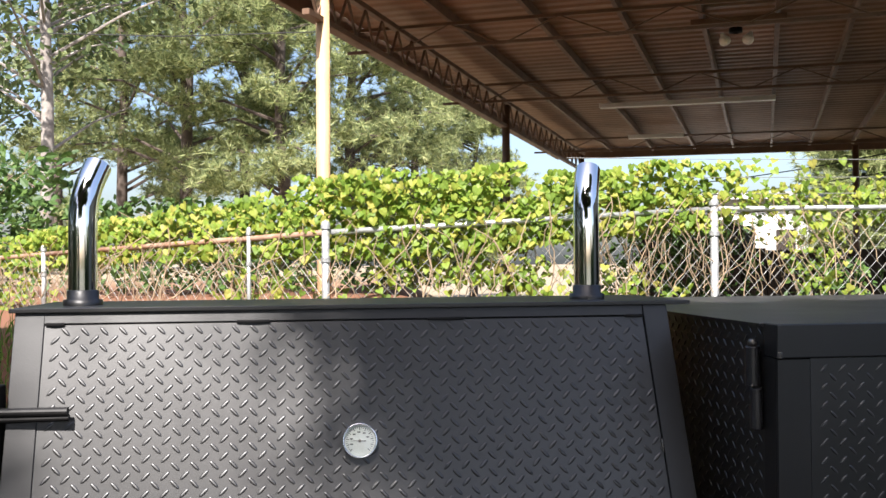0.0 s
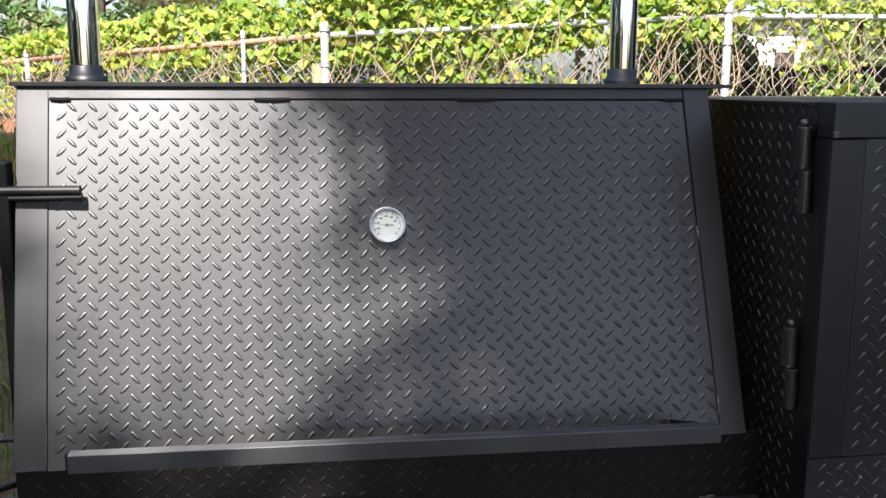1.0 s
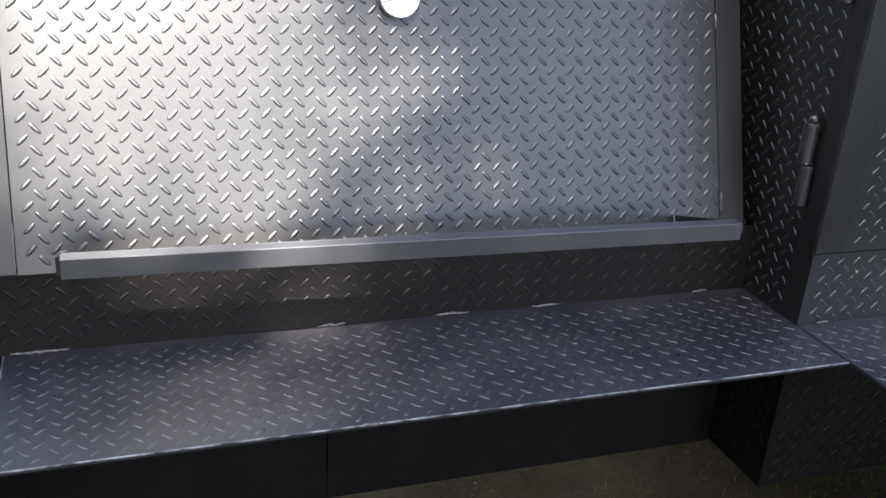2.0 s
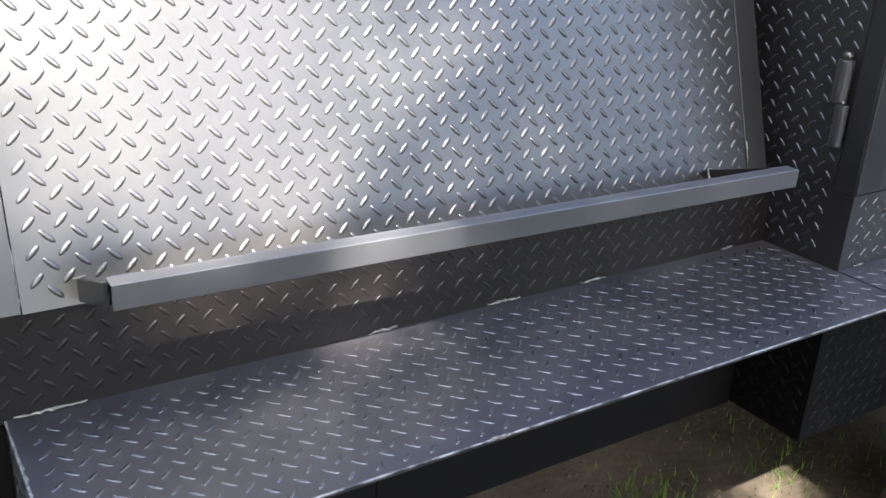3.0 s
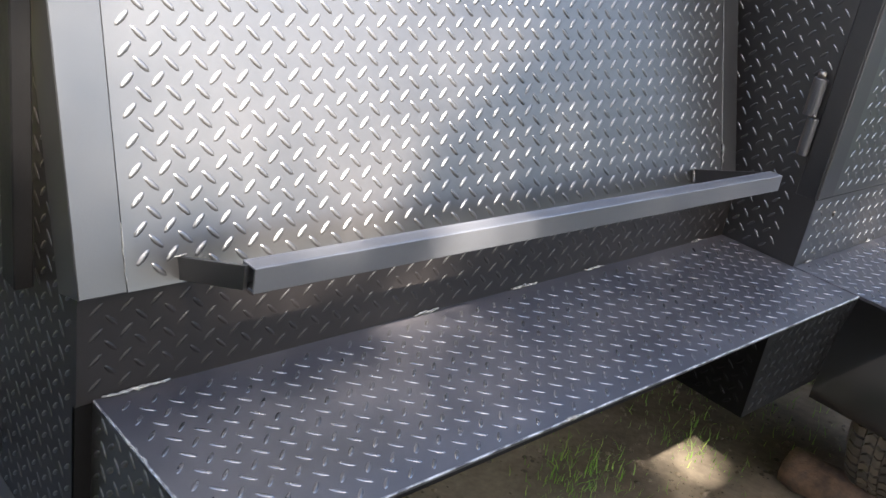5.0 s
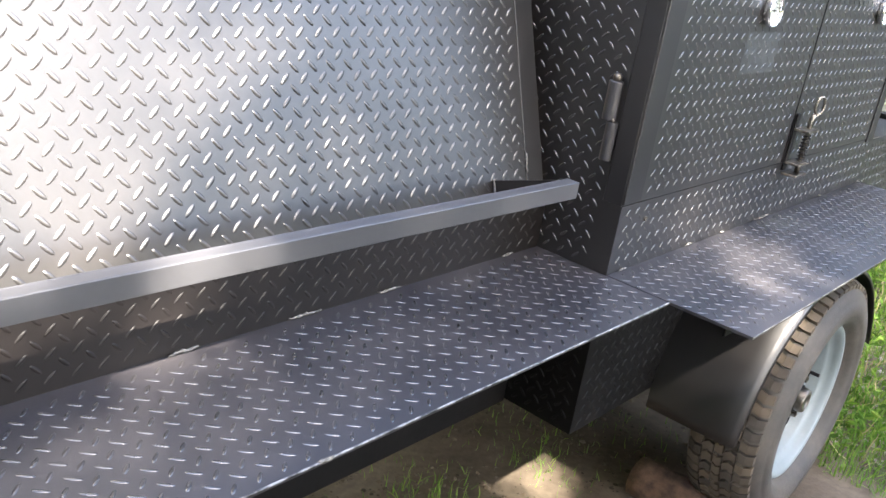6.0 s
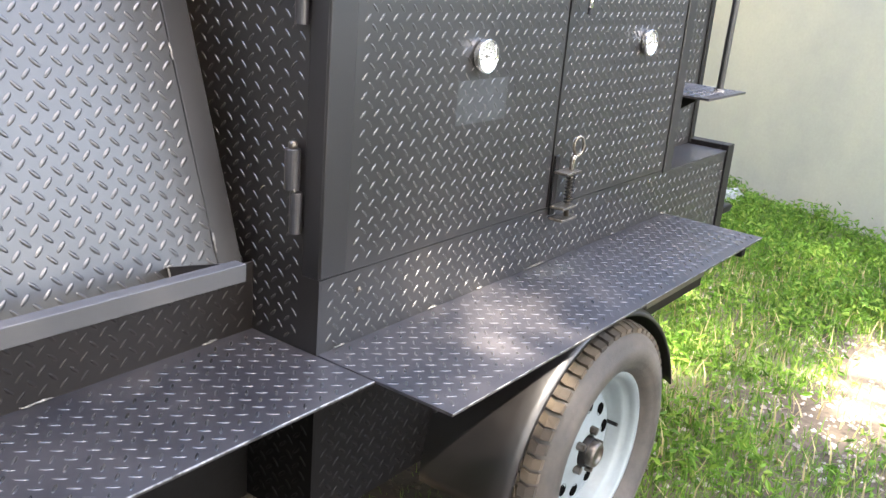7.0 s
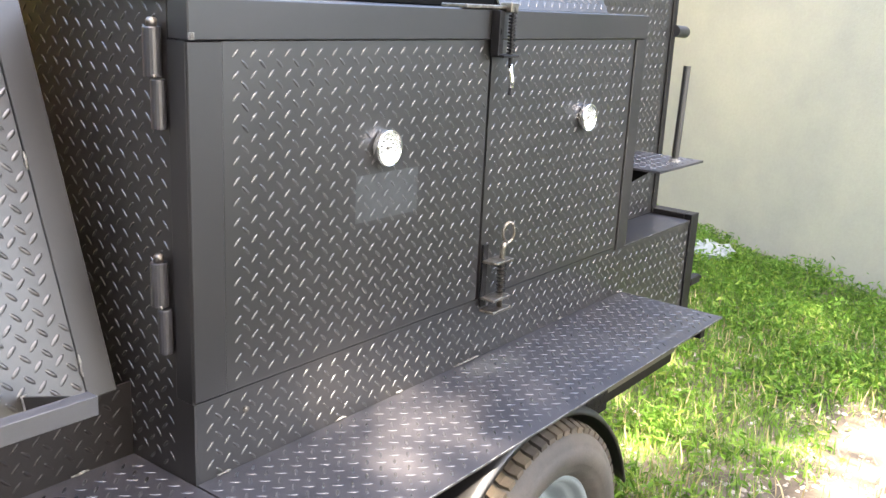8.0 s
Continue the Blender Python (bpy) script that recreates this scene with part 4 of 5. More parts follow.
# exhaust stacks
for x in (-0.622, 0.542):
    p = Vector((x, 2.212, 1.655))
    stack = part("exhaust_outlet", lathe([(0.042, 0), (0.042, 0.012), (0.034, 0.014), (0.034, 0.032), (0.031, 0.034)], Matrix.Translation(p), 28), SMOOTH, trailer, "chrome exhaust stack with a swept tip", True)
    bend = [(0, 0, 0.03), (0, 0, 0.10), (0, 0, 0.17), (0.0, 0.002, 0.205), (0.002, 0.008, 0.235), (0.007, 0.020, 0.265), (0.014, 0.036, 0.293), (0.021, 0.052, 0.316)]
    bm = bmesh.new()
    tube(bm, [p + Vector(q) for q in bend], 0.031, 28, False)
    tube(bm, [p + Vector(q) for q in bend[4:]], 0.0285, 28, False)
    part("chrome_pipe", bm, CHROME, stack, "", True)

# bench in front of the grill
bench = tread("bench_shelf", (-0.700, 1.550, 0.796), (1, 0, 0), (0, 1, 0), 1.453, 0.330, DUSTY, trailer, "tread-plate work shelf", depth=0.006, lug=FLAT, bars=BAR, phase=(0.5, 0.1))
for p, q in (((-0.700, 1.5495, 0.7955), (0.753, 1.5495, 0.7955)), ((-0.7005, 1.550, 0.7955), (-0.7005, 1.878, 0.7955))):
    part("worn_edge", rod([p, q], 0.0019, 6), EDGE, bench, "bare worn metal edge")
part("edge_angle", blk((-0.69, 1.600, 0.752), (0.75, 1.605, 0.7895), 0.001), DARK, bench)
tread("end_panel", (-0.700, 1.885, 0.46), (0, -1, 0), (0, 0, 1), 0.33, 0.329, PAINT, trailer, "", shape=[(0, 0), (0.06, 0.0), (0.325, 0.30), (0.325, 0.329), (0, 0.329)], inside=lambda a, b: b > 0.04 + (a - 0.06) * 1.13)
for a, b, s in ((-0.690, -0.60, 21), (-0.178, -0.125, 22), (0.255, 0.315, 23), (0.625, 0.66, 24), (0.05, 0.12, 27)):
    weld_bead([(a, 1.877, 0.799), (b, 1.877, 0.799)], bench, 0.0034, s)
weld_bead([(-0.172, 1.549, 0.796), (-0.145, 1.549, 0.796)], bench, 0.004, 25)
weld_bead([(-0.700, 1.60, 0.796), (-0.700, 1.86, 0.796)], bench, 0.0028, 26)

# the cabinet
tread("cabinet_front", (0.7605, 1.700, 0.7905), (1, 0, 0), (0, 0, 1), 1.5845, 0.1575, PAINT, trailer, "lower tread-plate front of the cabinet", lug=MID, phase=(0.4, 0.9))
# skirt kept apart from the upper sheets, its dull paint standing for deep shade
tread("cabinet_skirt", (0.7605, 1.700, 0.405), (1, 0, 0), (0, 0, 1), 1.5845, 0.385, DARK, trailer, "tread-plate skirt, dulled for the deep shade beneath the shelf", phase=(0.4, 0.2), bars=DARK)
tread("cabinet_side", (0.755, 2.88, 0.7905), (0, -1, 0), (0, 0, 1), 1.18, 0.8285, PAINT, trailer, "tread-plate side of the cabinet", lug=MID, phase=(0.1, 0.3), shape=[(0, 0), (1.18, 0), (1.18, 0.1575), (1.133, 0.1575), (1.133, 0.8285), (0, 0.8285)], inside=lambda a, b: a < 1.12)
tread("cabinet_skirt", (0.755, 2.88, 0.405), (0, -1, 0), (0, 0, 1), 1.18, 0.385, DARK, trailer, "tread-plate skirt, dulled for the deep shade beneath the shelf", phase=(0.1, 0.3), bars=DARK)
part("cabinet_body", blk((0.762, 1.752, 0.41), (2.335, 2.87, 1.612), 0.002), DARK, trailer)
tread("cabinet_top", (0.745, 1.745, 1.622), (1, 0, 0), (0, 1, 0), 1.605, 1.30, DUSTY, trailer, "", inside=lambda a, b: False)
part("door_edge", blk((0.754, 1.702, 0.948), (0.760, 1.746, 1.558), 0.0008), SMOOTH, trailer)
Z0, Z1 = 0.951, 1.557
left_door = tread("cabinet_door", (0.824, 1.698, Z0), (1, 0, 0), (0, 0, 1), 0.7505, Z1 - Z0, PAINT, trailer, "tread-plate cabinet door", lug=MID, depth=0.045, phase=(0.4, 0.3))
part("frame_strip", blk((0.755, 1.6965, Z0), (0.8235, 1.745, Z1), 0.0015), SMOOTH, left_door)
right_door = tread("cabinet_door", (1.5835, 1.698, Z0), (1, 0, 0), (0, 0, 1), 0.7015, Z1 - Z0, PAINT, trailer, "tread-plate cabinet door", lug=MID, depth=0.045, phase=(0.1, 0.3))
part("frame_strip", blk((2.290, 1.6935, 0.94), (2.344, 1.745, Z1), 0.0015), SMOOTH, right_door)
part("top_strip", blk((0.752, 1.690, 1.559), (1.577, 1.742, 1.6235), 0.002), SMOOTH, left_door)
part("top_strip", blk((1.583, 1.690, 1.559), (2.347, 1.742, 1.6235), 0.002), SMOOTH, right_door)
link("residue_patch", [(1.145, 1.6974, 1.205), (1.335, 1.6974, 1.205), (1.335, 1.6974, 1.300), (1.145, 1.6974, 1.300)], [(0, 1, 2, 3)], RESIDUE, left_door, "pale wiped patch on the paint")
part("corner_tack", rod([(0.757, 1.689, 1.560), (0.757, 1.689, 1.571)], 0.005, 8), WELD, left_door)
part("bolt_head", lathe([(0.006, 0), (0.006, 0.004), (0, 0.006)], pose(0.868, 1.700, 0.905, 90), 10), STEEL, trailer)
for a, b, s in ((0.80, 0.83, 31), (1.10, 1.13, 32), (1.29, 1.31, 33), (1.50, 1.60, 34), (1.98, 2.0, 35), (2.33, 2.36, 36)):
    weld_bead([(a, 1.697, 0.800), (b, 1.697, 0.800)], trailer, 0.0034, s)
for zt in (1.590, 1.207):
    hinge = part("barrel_hinge", lathe([(0, -0.082), (0.0135, -0.082), (0.0145, -0.080), (0.0145, -0.006), (0.0135, -0.004), (0, -0.004)], Matrix.Translation((0.7405, 1.766, zt - 0.010)), 18), DUSTY, trailer, "dark weld-on barrel hinge", False)
    part("hinge_pin", lathe([(0, 0.005), (0.006, 0.004), (0.009, 0.0), (0.009, -0.010), (0, -0.01)], Matrix.Translation((0.7405, 1.766, zt - 0.004)), 14), STEEL, hinge, "worn bright pin head", True)
    part("hinge_leaf", lathe([(0, -0.165), (0.0110, -0.165), (0.0120, -0.163), (0.0120, -0.087), (0.011, -0.085), (0, -0.085)], Matrix.Translation((0.743, 1.757, zt - 0.010)), 18), DUSTY, hinge, "", False)
    part("hinge_pin", lathe([(0, 0.006), (0.003, 0.005), (0.004, 0.0), (0, -0.002)], Matrix.Translation((0.732, 1.751, zt - 0.092)), 12), STEEL, hinge, "", True)

# fender shelf
shelf = tread("fender_shelf", (0.757, 1.372, 0.7965), (1, 0, 0), (0, 1, 0), 1.600, 0.327, DUSTY, trailer, "tread-plate fender shelf over the wheel", depth=0.006, lug=FLAT, bars=BAR, phase=(0.7, 0.4))
part("worn_edge", rod([(0.757, 1.3715, 0.796), (2.357, 1.3715, 0.796)], 0.0009, 6), EDGE, shelf, "bare worn metal edge")
part("shelf_brace", blk((0.80, 1.44, 0.755), (2.33, 1.446, 0.790), 0.001), DARK, shelf)
part("shelf_brace", blk((2.28, 1.40, 0.740), (2.31, 1.69, 0.790), 0.002), DARK, shelf)

# chalky dust rubbed into the plates
CHALK = mat("pale_chalk_dust", (0.16, 0.165, 0.155), 0.95, bump=0.0, spec=0.1)
FLAKE = ([(1, 0.1, 0), (0.4, 0.8, 0), (-0.5, 0.7, 0), (-1.0, -0.1, 0), (-0.4, -0.8, 0), (0.6, -0.7, 0)], [(0, 1, 2, 3, 4, 5)])


def chalk(spread, label, seed):
    """Flecks of dust in soft streaks: centre, spread along x and y, count."""
    rng, spots = random.Random(seed), []
    for x, y, sx, sy, count in spread:
        for _ in range(count):
            q = (rng.gauss(x, sx), min(rng.gauss(y, sy), y + 0.03), 0.7966 + rng.random() * 0.0004)
            spots.append((q, np.array(Matrix.Rotation(rng.uniform(0, 6.28), 3, "Z")), rng.uniform(0.0005, 0.0024)))
    cards("chalk_dust", spots, FLAKE, CHALK, label, "dust", kind="stuff")


chalk(((1.56, 1.655, 0.06, 0.02, 700), (1.60, 1.62, 0.05, 0.025, 350), (2.30, 1.67, 0.03, 0.015, 150)), "pale chalky dust rubbed into the fender shelf", 81)

# firebox and the tall chamber at the end
tread("firebox", (2.346, 1.700, 0.46), (1, 0, 0), (0, 0, 1), 0.500, 0.482, PAINT, trailer, "tread-plate firebox", lug=MID, phase=(0.2, 0.1))
part("firebox_body", blk((2.348, 1.706, 0.42), (2.845, 2.86, 0.936), 0.002), DARK, trailer)
part("firebox_top", blk((2.346, 1.698, 0.938), (2.86, 2.2, 0.946), 0.001), DUSTY, trailer)
part("firebox_frame", blk((2.846, 1.692, 0.60), (2.905, 1.722, 0.965), 0.002), BLACKSTEEL, trailer, "black angle-iron corner")
part("firebox_frame", blk((2.846, 1.7225, 0.915), (2.905, 2.3, 0.965), 0.002), BLACKSTEEL, trailer)
part("firebox_latch", blk((2.905, 1.69, 0.695), (2.985, 1.72, 0.725), 0.003), BLACKSTEEL, trailer)
part("latch_pin", rod([(2.955, 1.70, 0.712), (3.005, 1.70, 0.708)], 0.008), BLACKSTEEL, trailer)
tread("chamber_front", (2.31, 1.845, 0.948), (1, 0, 0), (0, 0, 1), 0.53, 1.15, PAINT, trailer, "tall tread-plate rear chamber", lug=MID, phase=(0.3, 0.1))
tread("lid_plate", (1.76, 1.800, 1.624), (1, 0, 0), (0, 0.5, 0.866), 0.545, 0.055, PAINT, trailer, "", margin=0.012)
part("lid_body", blk((1.77, 1.83, 1.624), (2.305, 2.60, 1.668), 0.002), DARK, trailer)
part("chamber_body", blk((2.32, 1.852, 0.95), (2.835, 2.86, 2.09), 0.002), DARK, trailer)
part("corner_angle", blk((2.840, 1.838, 0.948), (2.872, 1.868, 2.098), 0.002), BLACKSTEEL, trailer)
part("side_pipe", rod([(2.855, 1.836, 1.575), (2.940, 1.836, 1.571)], 0.020, 16), SMOOTH, trailer)
part("side_pipe", rod([(2.93, 1.836, 1.571), (2.975, 1.836, 1.569)], 0.005, 10), STEEL, trailer)
part("damper_rail", blk((2.345, 1.700, 0.948), (2.362, 1.842, 1.56), 0.001), SMOOTH, trailer)
# damper plate with its upright handle
damper = tread("damper_plate", (2.365, 1.615, 1.182), (1, 0, 0), (0, 1, 0), 0.325, 0.227, DUSTY, trailer, "small rusted tread-plate shelf with an upright rod", depth=0.007, lug=LOW, bars=BAR, phase=(0.3, 0.5))
part("damper_rod", rod([(2.590, 1.670, 1.182), (2.604, 1.670, 1.478)], 0.0115, 14), SMOOTH, damper)
part("damper_weld", lathe([(0.02, 0), (0.016, 0.006), (0.011, 0.010)], Matrix.Translation((2.590, 1.670, 1.182)), 12), WELD, damper)
bm = bmesh.new()
vs = [bm.verts.new(q) for x in (2.400, 2.406) for q in ((x, 1.84, 1.173), (x, 1.66, 1.173), (x, 1.84, 1.045))]
bm.faces.new(vs[:3]), bm.faces.new(vs[3:][::-1])
for i in range(3):
    bm.faces.new((vs[i], vs[(i + 1) % 3], vs[3 + (i + 1) % 3], vs[3 + i]))
part("gusset", bm, DARK, damper)


# thermometers
def thermometer(m, needle, small=1.0):
    r = 0.0365 * small
    t = part("thermometer", lathe([(0, -0.002), (r * 0.92, -0.002), (r * 0.96, 0.003), (r, 0.007), (r, 0.015), (r * 0.97, 0.018), (r * 0.90, 0.017), (r * 0.87, 0.012), (r * 0.86, 0.009), (0, 0.009)], m, 40), CHROME, trailer, "round steel thermometer with a white dial", True)
    part("dial", lathe([(0, 0.0096), (r * 0.865, 0.0096)], m, 40), DIAL, t, "white dial face")
    bm = bmesh.new()
    for i in range(31):
        a = radians(225 - i * 9.0)
        k = r * (0.62 if i % 3 == 0 else 0.70)
        d, s = Vector((math.cos(a), math.sin(a), 0)), Vector((-math.sin(a), math.cos(a), 0)) * (0.0005 if i % 3 else 0.0008)
        bm.faces.new([bm.verts.new(m @ (q + Vector((0, 0, 0.0102)))) for q in (d * k - s, d * r * 0.80 - s, d * r * 0.80 + s, d * k + s)])
    part("dial_scale", bm, INK, t)
    for i, a in enumerate((200, 165, 130, 95, 60, 25)):
        q = Vector((math.cos(radians(a)), math.sin(radians(a)), 0)) * r * 0.50
        part("scale_figure", blk((q.x - 0.0030, q.y - 0.0013, 0.0098), (q.x + 0.0030, q.y + 0.0013, 0.0101), 0, m), INK, t)
    bm = bmesh.new()
    a = radians(needle)
    d, s = Vector((math.cos(a), math.sin(a), 0)), Vector((-math.sin(a), math.cos(a), 0))
    bm.faces.new([bm.verts.new(m @ (q + Vector((0, 0, 0.0112)))) for q in (-d * r * 0.35 - s * 0.0012, d * r * 0.70, -d * r * 0.35 + s * 0.0012)])
    part("needle", bm, INK, t)
    part("needle_hub", lathe([(0.0032, 0.0100), (0.0032, 0.0122), (0, 0.0126)], m, 14), STEEL, t)
    g = part("gauge_glass", lathe([(r * 0.865, 0.0145), (0, 0.0150)], m, 40), GLASS, t, "clear glass")
    g.visible_shadow = False
    return t


tilt = math.degrees(math.atan2(0.961, 0.277))
p = on_door(-0.019, 0.446, 0.002)
thermometer(pose(p.x, p.y, p.z, tilt, 0, 0), 178)
thermometer(pose(1.222, 1.696, 1.350, 90, 0, 0), 180)
thermometer(pose(2.029, 1.696, 1.356, 90, 0, 0), 200)


# spring latches on the cabinet doors
def spring(a, b, radius, turns, wire):
    a, b = Vector(a), Vector(b)
    count = turns * 10
    return rod([a.lerp(b, i / count) + Vector((math.cos(i * math.tau / 10), math.sin(i * math.tau / 10), 0)) * radius for i in range(count + 1)], wire, 5)


PLATED = mat("dull_plated_steel", (0.24, 0.225, 0.195), 0.34, metal=0.85, col2=(0.12, 0.10, 0.08), scale=55, bump=0.15, bump_scale=300)
# lower latch: a bolt with a ring through three lugs, a spring between them
latch = part("spring_latch", blk((1.586, 1.690, 0.930), (1.606, 1.6965, 1.085), 0.001), BLACKSTEEL, trailer, "worn steel spring bolt latch with a pull ring")
part("bolt", rod([(1.640, 1.672, 0.925), (1.640, 1.672, 1.072), (1.644, 1.669, 1.086)], 0.0072, 12), PLATED, latch, "", True)
for z, x1 in ((1.044, 1.660), (0.953, 1.656), (0.922, 1.664)):
    part("latch_lug", blk((1.586, 1.652, z - 0.0035), (x1, 1.694, z + 0.0035), 0.0012), PLATED, latch)
part("spring", spring((1.640, 1.672, 0.958), (1.640, 1.672, 1.040), 0.0105, 9, 0.0017), BLACKSTEEL, latch)
ring = [(1.650 + 0.015 * math.sin(a), 1.665 - 0.006 * math.sin(a), 1.110 - 0.024 * math.cos(a)) for a in [radians(18 + i * 324 / 18) for i in range(19)]]
part("pull_ring", rod([(1.642, 1.670, 1.066), (1.645, 1.668, 1.080)] + ring, 0.0042, 8), PLATED, latch, "", True)
# upper latch: a pierced plate, a spring beside it and a bright pull below
latch = part("spring_latch", blk((1.568, 1.684, 1.525), (1.604, 1.6895, 1.622), 0.001), BLACKSTEEL, trailer, "dark spring latch with a bright pull")
part("side_flange", blk((1.562, 1.668, 1.525), (1.568, 1.6895, 1.622), 0.001), BLACKSTEEL, latch)
for z, r in ((1.604, 0.0042), (1.576, 0.0075), (1.546, 0.0042)):
    part("rivet_hole", lathe([(0, 0.0006), (r, 0.0006), (r * 1.15, 0.0)], pose(1.587, 1.684, z, 90), 12), HOLE, latch)
part("latch_lug", blk((1.566, 1.655, 1.521), (1.628, 1.690, 1.527), 0.001), BLACKSTEEL, latch)
part("spring", spring((1.618, 1.672, 1.527), (1.618, 1.672, 1.616), 0.0085, 12, 0.0018), BLACKSTEEL, latch)
part("latch_rod", rod([(1.618, 1.672, 1.630), (1.618, 1.672, 1.500)], 0.0045, 8), BLACKSTEEL, latch)
part("bright_pull", rod([(1.618, 1.672, 1.505), (1.619, 1.670, 1.488), (1.621, 1.667, 1.468), (1.619, 1.666, 1.452)], 0.0062, 10), CHROME, latch, "bright pull handle", True)
part("pull_tip", rod([(1.619, 1.666, 1.453), (1.616, 1.665, 1.436)], 0.0058, 8), BLACKSTEEL, latch)
part("keeper", blk((1.455, 1.682, 1.6245), (1.632, 1.750, 1.6325), 0.0015), PLATED, latch, "flat steel keeper bar")
part("keeper_end", blk((1.605, 1.668, 1.618), (1.634, 1.700, 1.640), 0.002), PLATED, latch)

# fender, wheel
HUB = Vector((1.520, 0, 0.364))
bm = bmesh.new()
rows_f = []
for i in range(41):
    a = radians(182 - i * (182 - 13) / 40)
    c, s = math.cos(a), math.sin(a)
    out = 0.056 * i / 40                                     # it stands wider at the rear
    rows_f.append([bm.verts.new((HUB.x + c * r, y - (out if y < 1.6 else 0.0), HUB.z + s * r)) for y, r in ((1.700, 0.395), (1.512, 0.395), (1.478, 0.392), (1.463, 0.383), (1.460, 0.374), (1.466, 0.374), (1.482, 0.384), (1.512, 0.389), (1.700, 0.389))])
for a, b in zip(rows_f, rows_f[1:]):
    for j in range(8):
        bm.faces.new((a[j], a[j + 1], b[j + 1], b[j]))
bm.faces.new(rows_f[0][::-1]), bm.faces.new(rows_f[-1])
part("fender", bm, SMOOTH, trailer, "rounded smooth black wheel fender with a rolled lip", True)

wm = Matrix.Translation((HUB.x, 1.505, HUB.z)) @ Matrix.Rotation(radians(90), 4, "X")      # local z points out to the near side
R = 0.353
wheel = part("wheel", lathe([(0.045, 0.040), (0.058, 0.039), (0.080, 0.030), (0.120, 0.026), (0.146, 0.022), (0.158, 0.006), (0.166, -0.002), (0.178, 0.002), (0.186, 0.018), (0.190, 0.040), (0.196, 0.046), (0.204, 0.049), (0.208, 0.060), (0.211, 0.071), (0.218, 0.077), (0.225, 0.078),
                             (0.228, 0.074), (0.227, 0.067), (0.214, 0.060), (0.206, 0.030), (0.206, -0.07), (0.222, -0.09)], wm, 64), RIM, trailer, "pale blue-grey steel modular wheel", True)
part("tyre", lathe([(0.220, -0.070), (0.235, -0.094), (0.27, -0.106), (0.31, -0.102), (0.332, -0.088), (0.342, -0.075), (R - 0.008, -0.05), (R - 0.006, 0), (R - 0.008, 0.05), (0.341, 0.072), (0.334, 0.082), (0.328, 0.090), (0.3265, 0.0915),
                    (0.320, 0.097), (0.310, 0.1020), (0.300, 0.1050), (0.298, 0.1072), (0.282, 0.1092), (0.264, 0.1092), (0.262, 0.1074), (0.248, 0.1030), (0.237, 0.094), (0.231, 0.083), (0.226, 0.078)], wm, 72), RUBBER, wheel, "dusty black ribbed tyre", True)
verts, faces = [], []
rng = random.Random(5)
for i in range(64):
    for lane, (z0, z1, sk) in enumerate(((-0.084, -0.046, 0.3), (-0.042, -0.015, -0.5), (-0.011, 0.011, 0.4), (0.015, 0.044, -0.5), (0.048, 0.086, 0.3))):
        a0 = (i + (0.5 if lane % 2 else 0) + rng.uniform(-0.05, 0.05)) * math.tau / 64
        wd = math.tau / 64 * rng.uniform(0.68, 0.76)
        k = len(verts)
        for rr in (R - 0.014, R + 0.003):
            for z, a in ((z0, a0), (z0, a0 + wd), (0.5 * (z0 + z1), a0 + wd + sk * 0.055), (z1, a0 + wd + sk * 0.02), (z1, a0 + sk * 0.02), (0.5 * (z0 + z1), a0 + sk * 0.055)):
                drop = 0.012 if abs(z) > 0.08 else 0.003 if abs(z) > 0.06 else 0.0
                verts.append(tuple(wm @ Vector(((rr - drop) * math.cos(a), (rr - drop) * math.sin(a), z))))
        faces += [tuple(k + q for q in f) for f in [(j, (j + 1) % 6, 6 + (j + 1) % 6, 6 + j) for j in range(6)] + [(6, 7, 8, 11), (8, 9, 10, 11)]]
tagged(link("tread_pattern", verts, faces, TREADR, wheel, "dusty brown tread blocks"), kind="stuff")
for i in range(10):
    a = i * math.tau / 10 + 0.2
    m = wm @ Matrix.Translation((0.116 * math.cos(a), 0.116 * math.sin(a), 0.0275)) @ Matrix.Rotation(a, 4, "Z")
    part("rim_hole", lathe([(0, 0.0), (0.0155, 0.0), (0.017, 0.0012), (0.0185, -0.002)], m, 16), HOLE, wheel)
for i in range(5):
    a = i * math.tau / 5
    m = wm @ Matrix.Translation((0.057 * math.cos(a), 0.057 * math.sin(a), 0.038))
    part("lug_nut", lathe([(0.0115, 0), (0.0105, 0.010), (0.0100, 0.018), (0, 0.020)], m, 6), STEEL, wheel)
part("hub_cap", lathe([(0.040, 0.030), (0.040, 0.052), (0.037, 0.056)], wm, 24), BLACKSTEEL, wheel, "black hub barrel", True)
part("grease_cap", lathe([(0.034, 0.050), (0.034, 0.070), (0.031, 0.075), (0.022, 0.077), (0.020, 0.072), (0, 0.072)], wm, 28), STEEL, wheel, "bright steel grease cap", True)
part("valve_stem", rod([wm @ Vector((0.152, 0.02, 0.010)), wm @ Vector((0.150, 0.02, 0.050))], 0.0055, 8), BLACKSTEEL, wheel)
part("axle", rod([(HUB.x, 1.60, HUB.z), (HUB.x, 2.75, HUB.z)], 0.035, 14), DARK, trailer)

# chassis
part("chassis_rail", blk((-0.72, 1.96, 0.40), (2.85, 2.02, 0.50), 0.004), DARK, trailer)
part("chassis_rail", blk((-0.72, 2.70, 0.40), (2.85, 2.76, 0.50), 0.004), DARK, trailer)
part("tongue", blk((-2.3, 2.30, 0.40), (-0.722, 2.40, 0.50), 0.004), DARK, trailer)
tread("front_deck", (-1.35, 1.98, 0.50), (1, 0, 0), (0, 1, 0), 0.627, 0.80, PAINT, trailer, "tread-plate deck at the trailer's nose", phase=(0.3, 0.2))
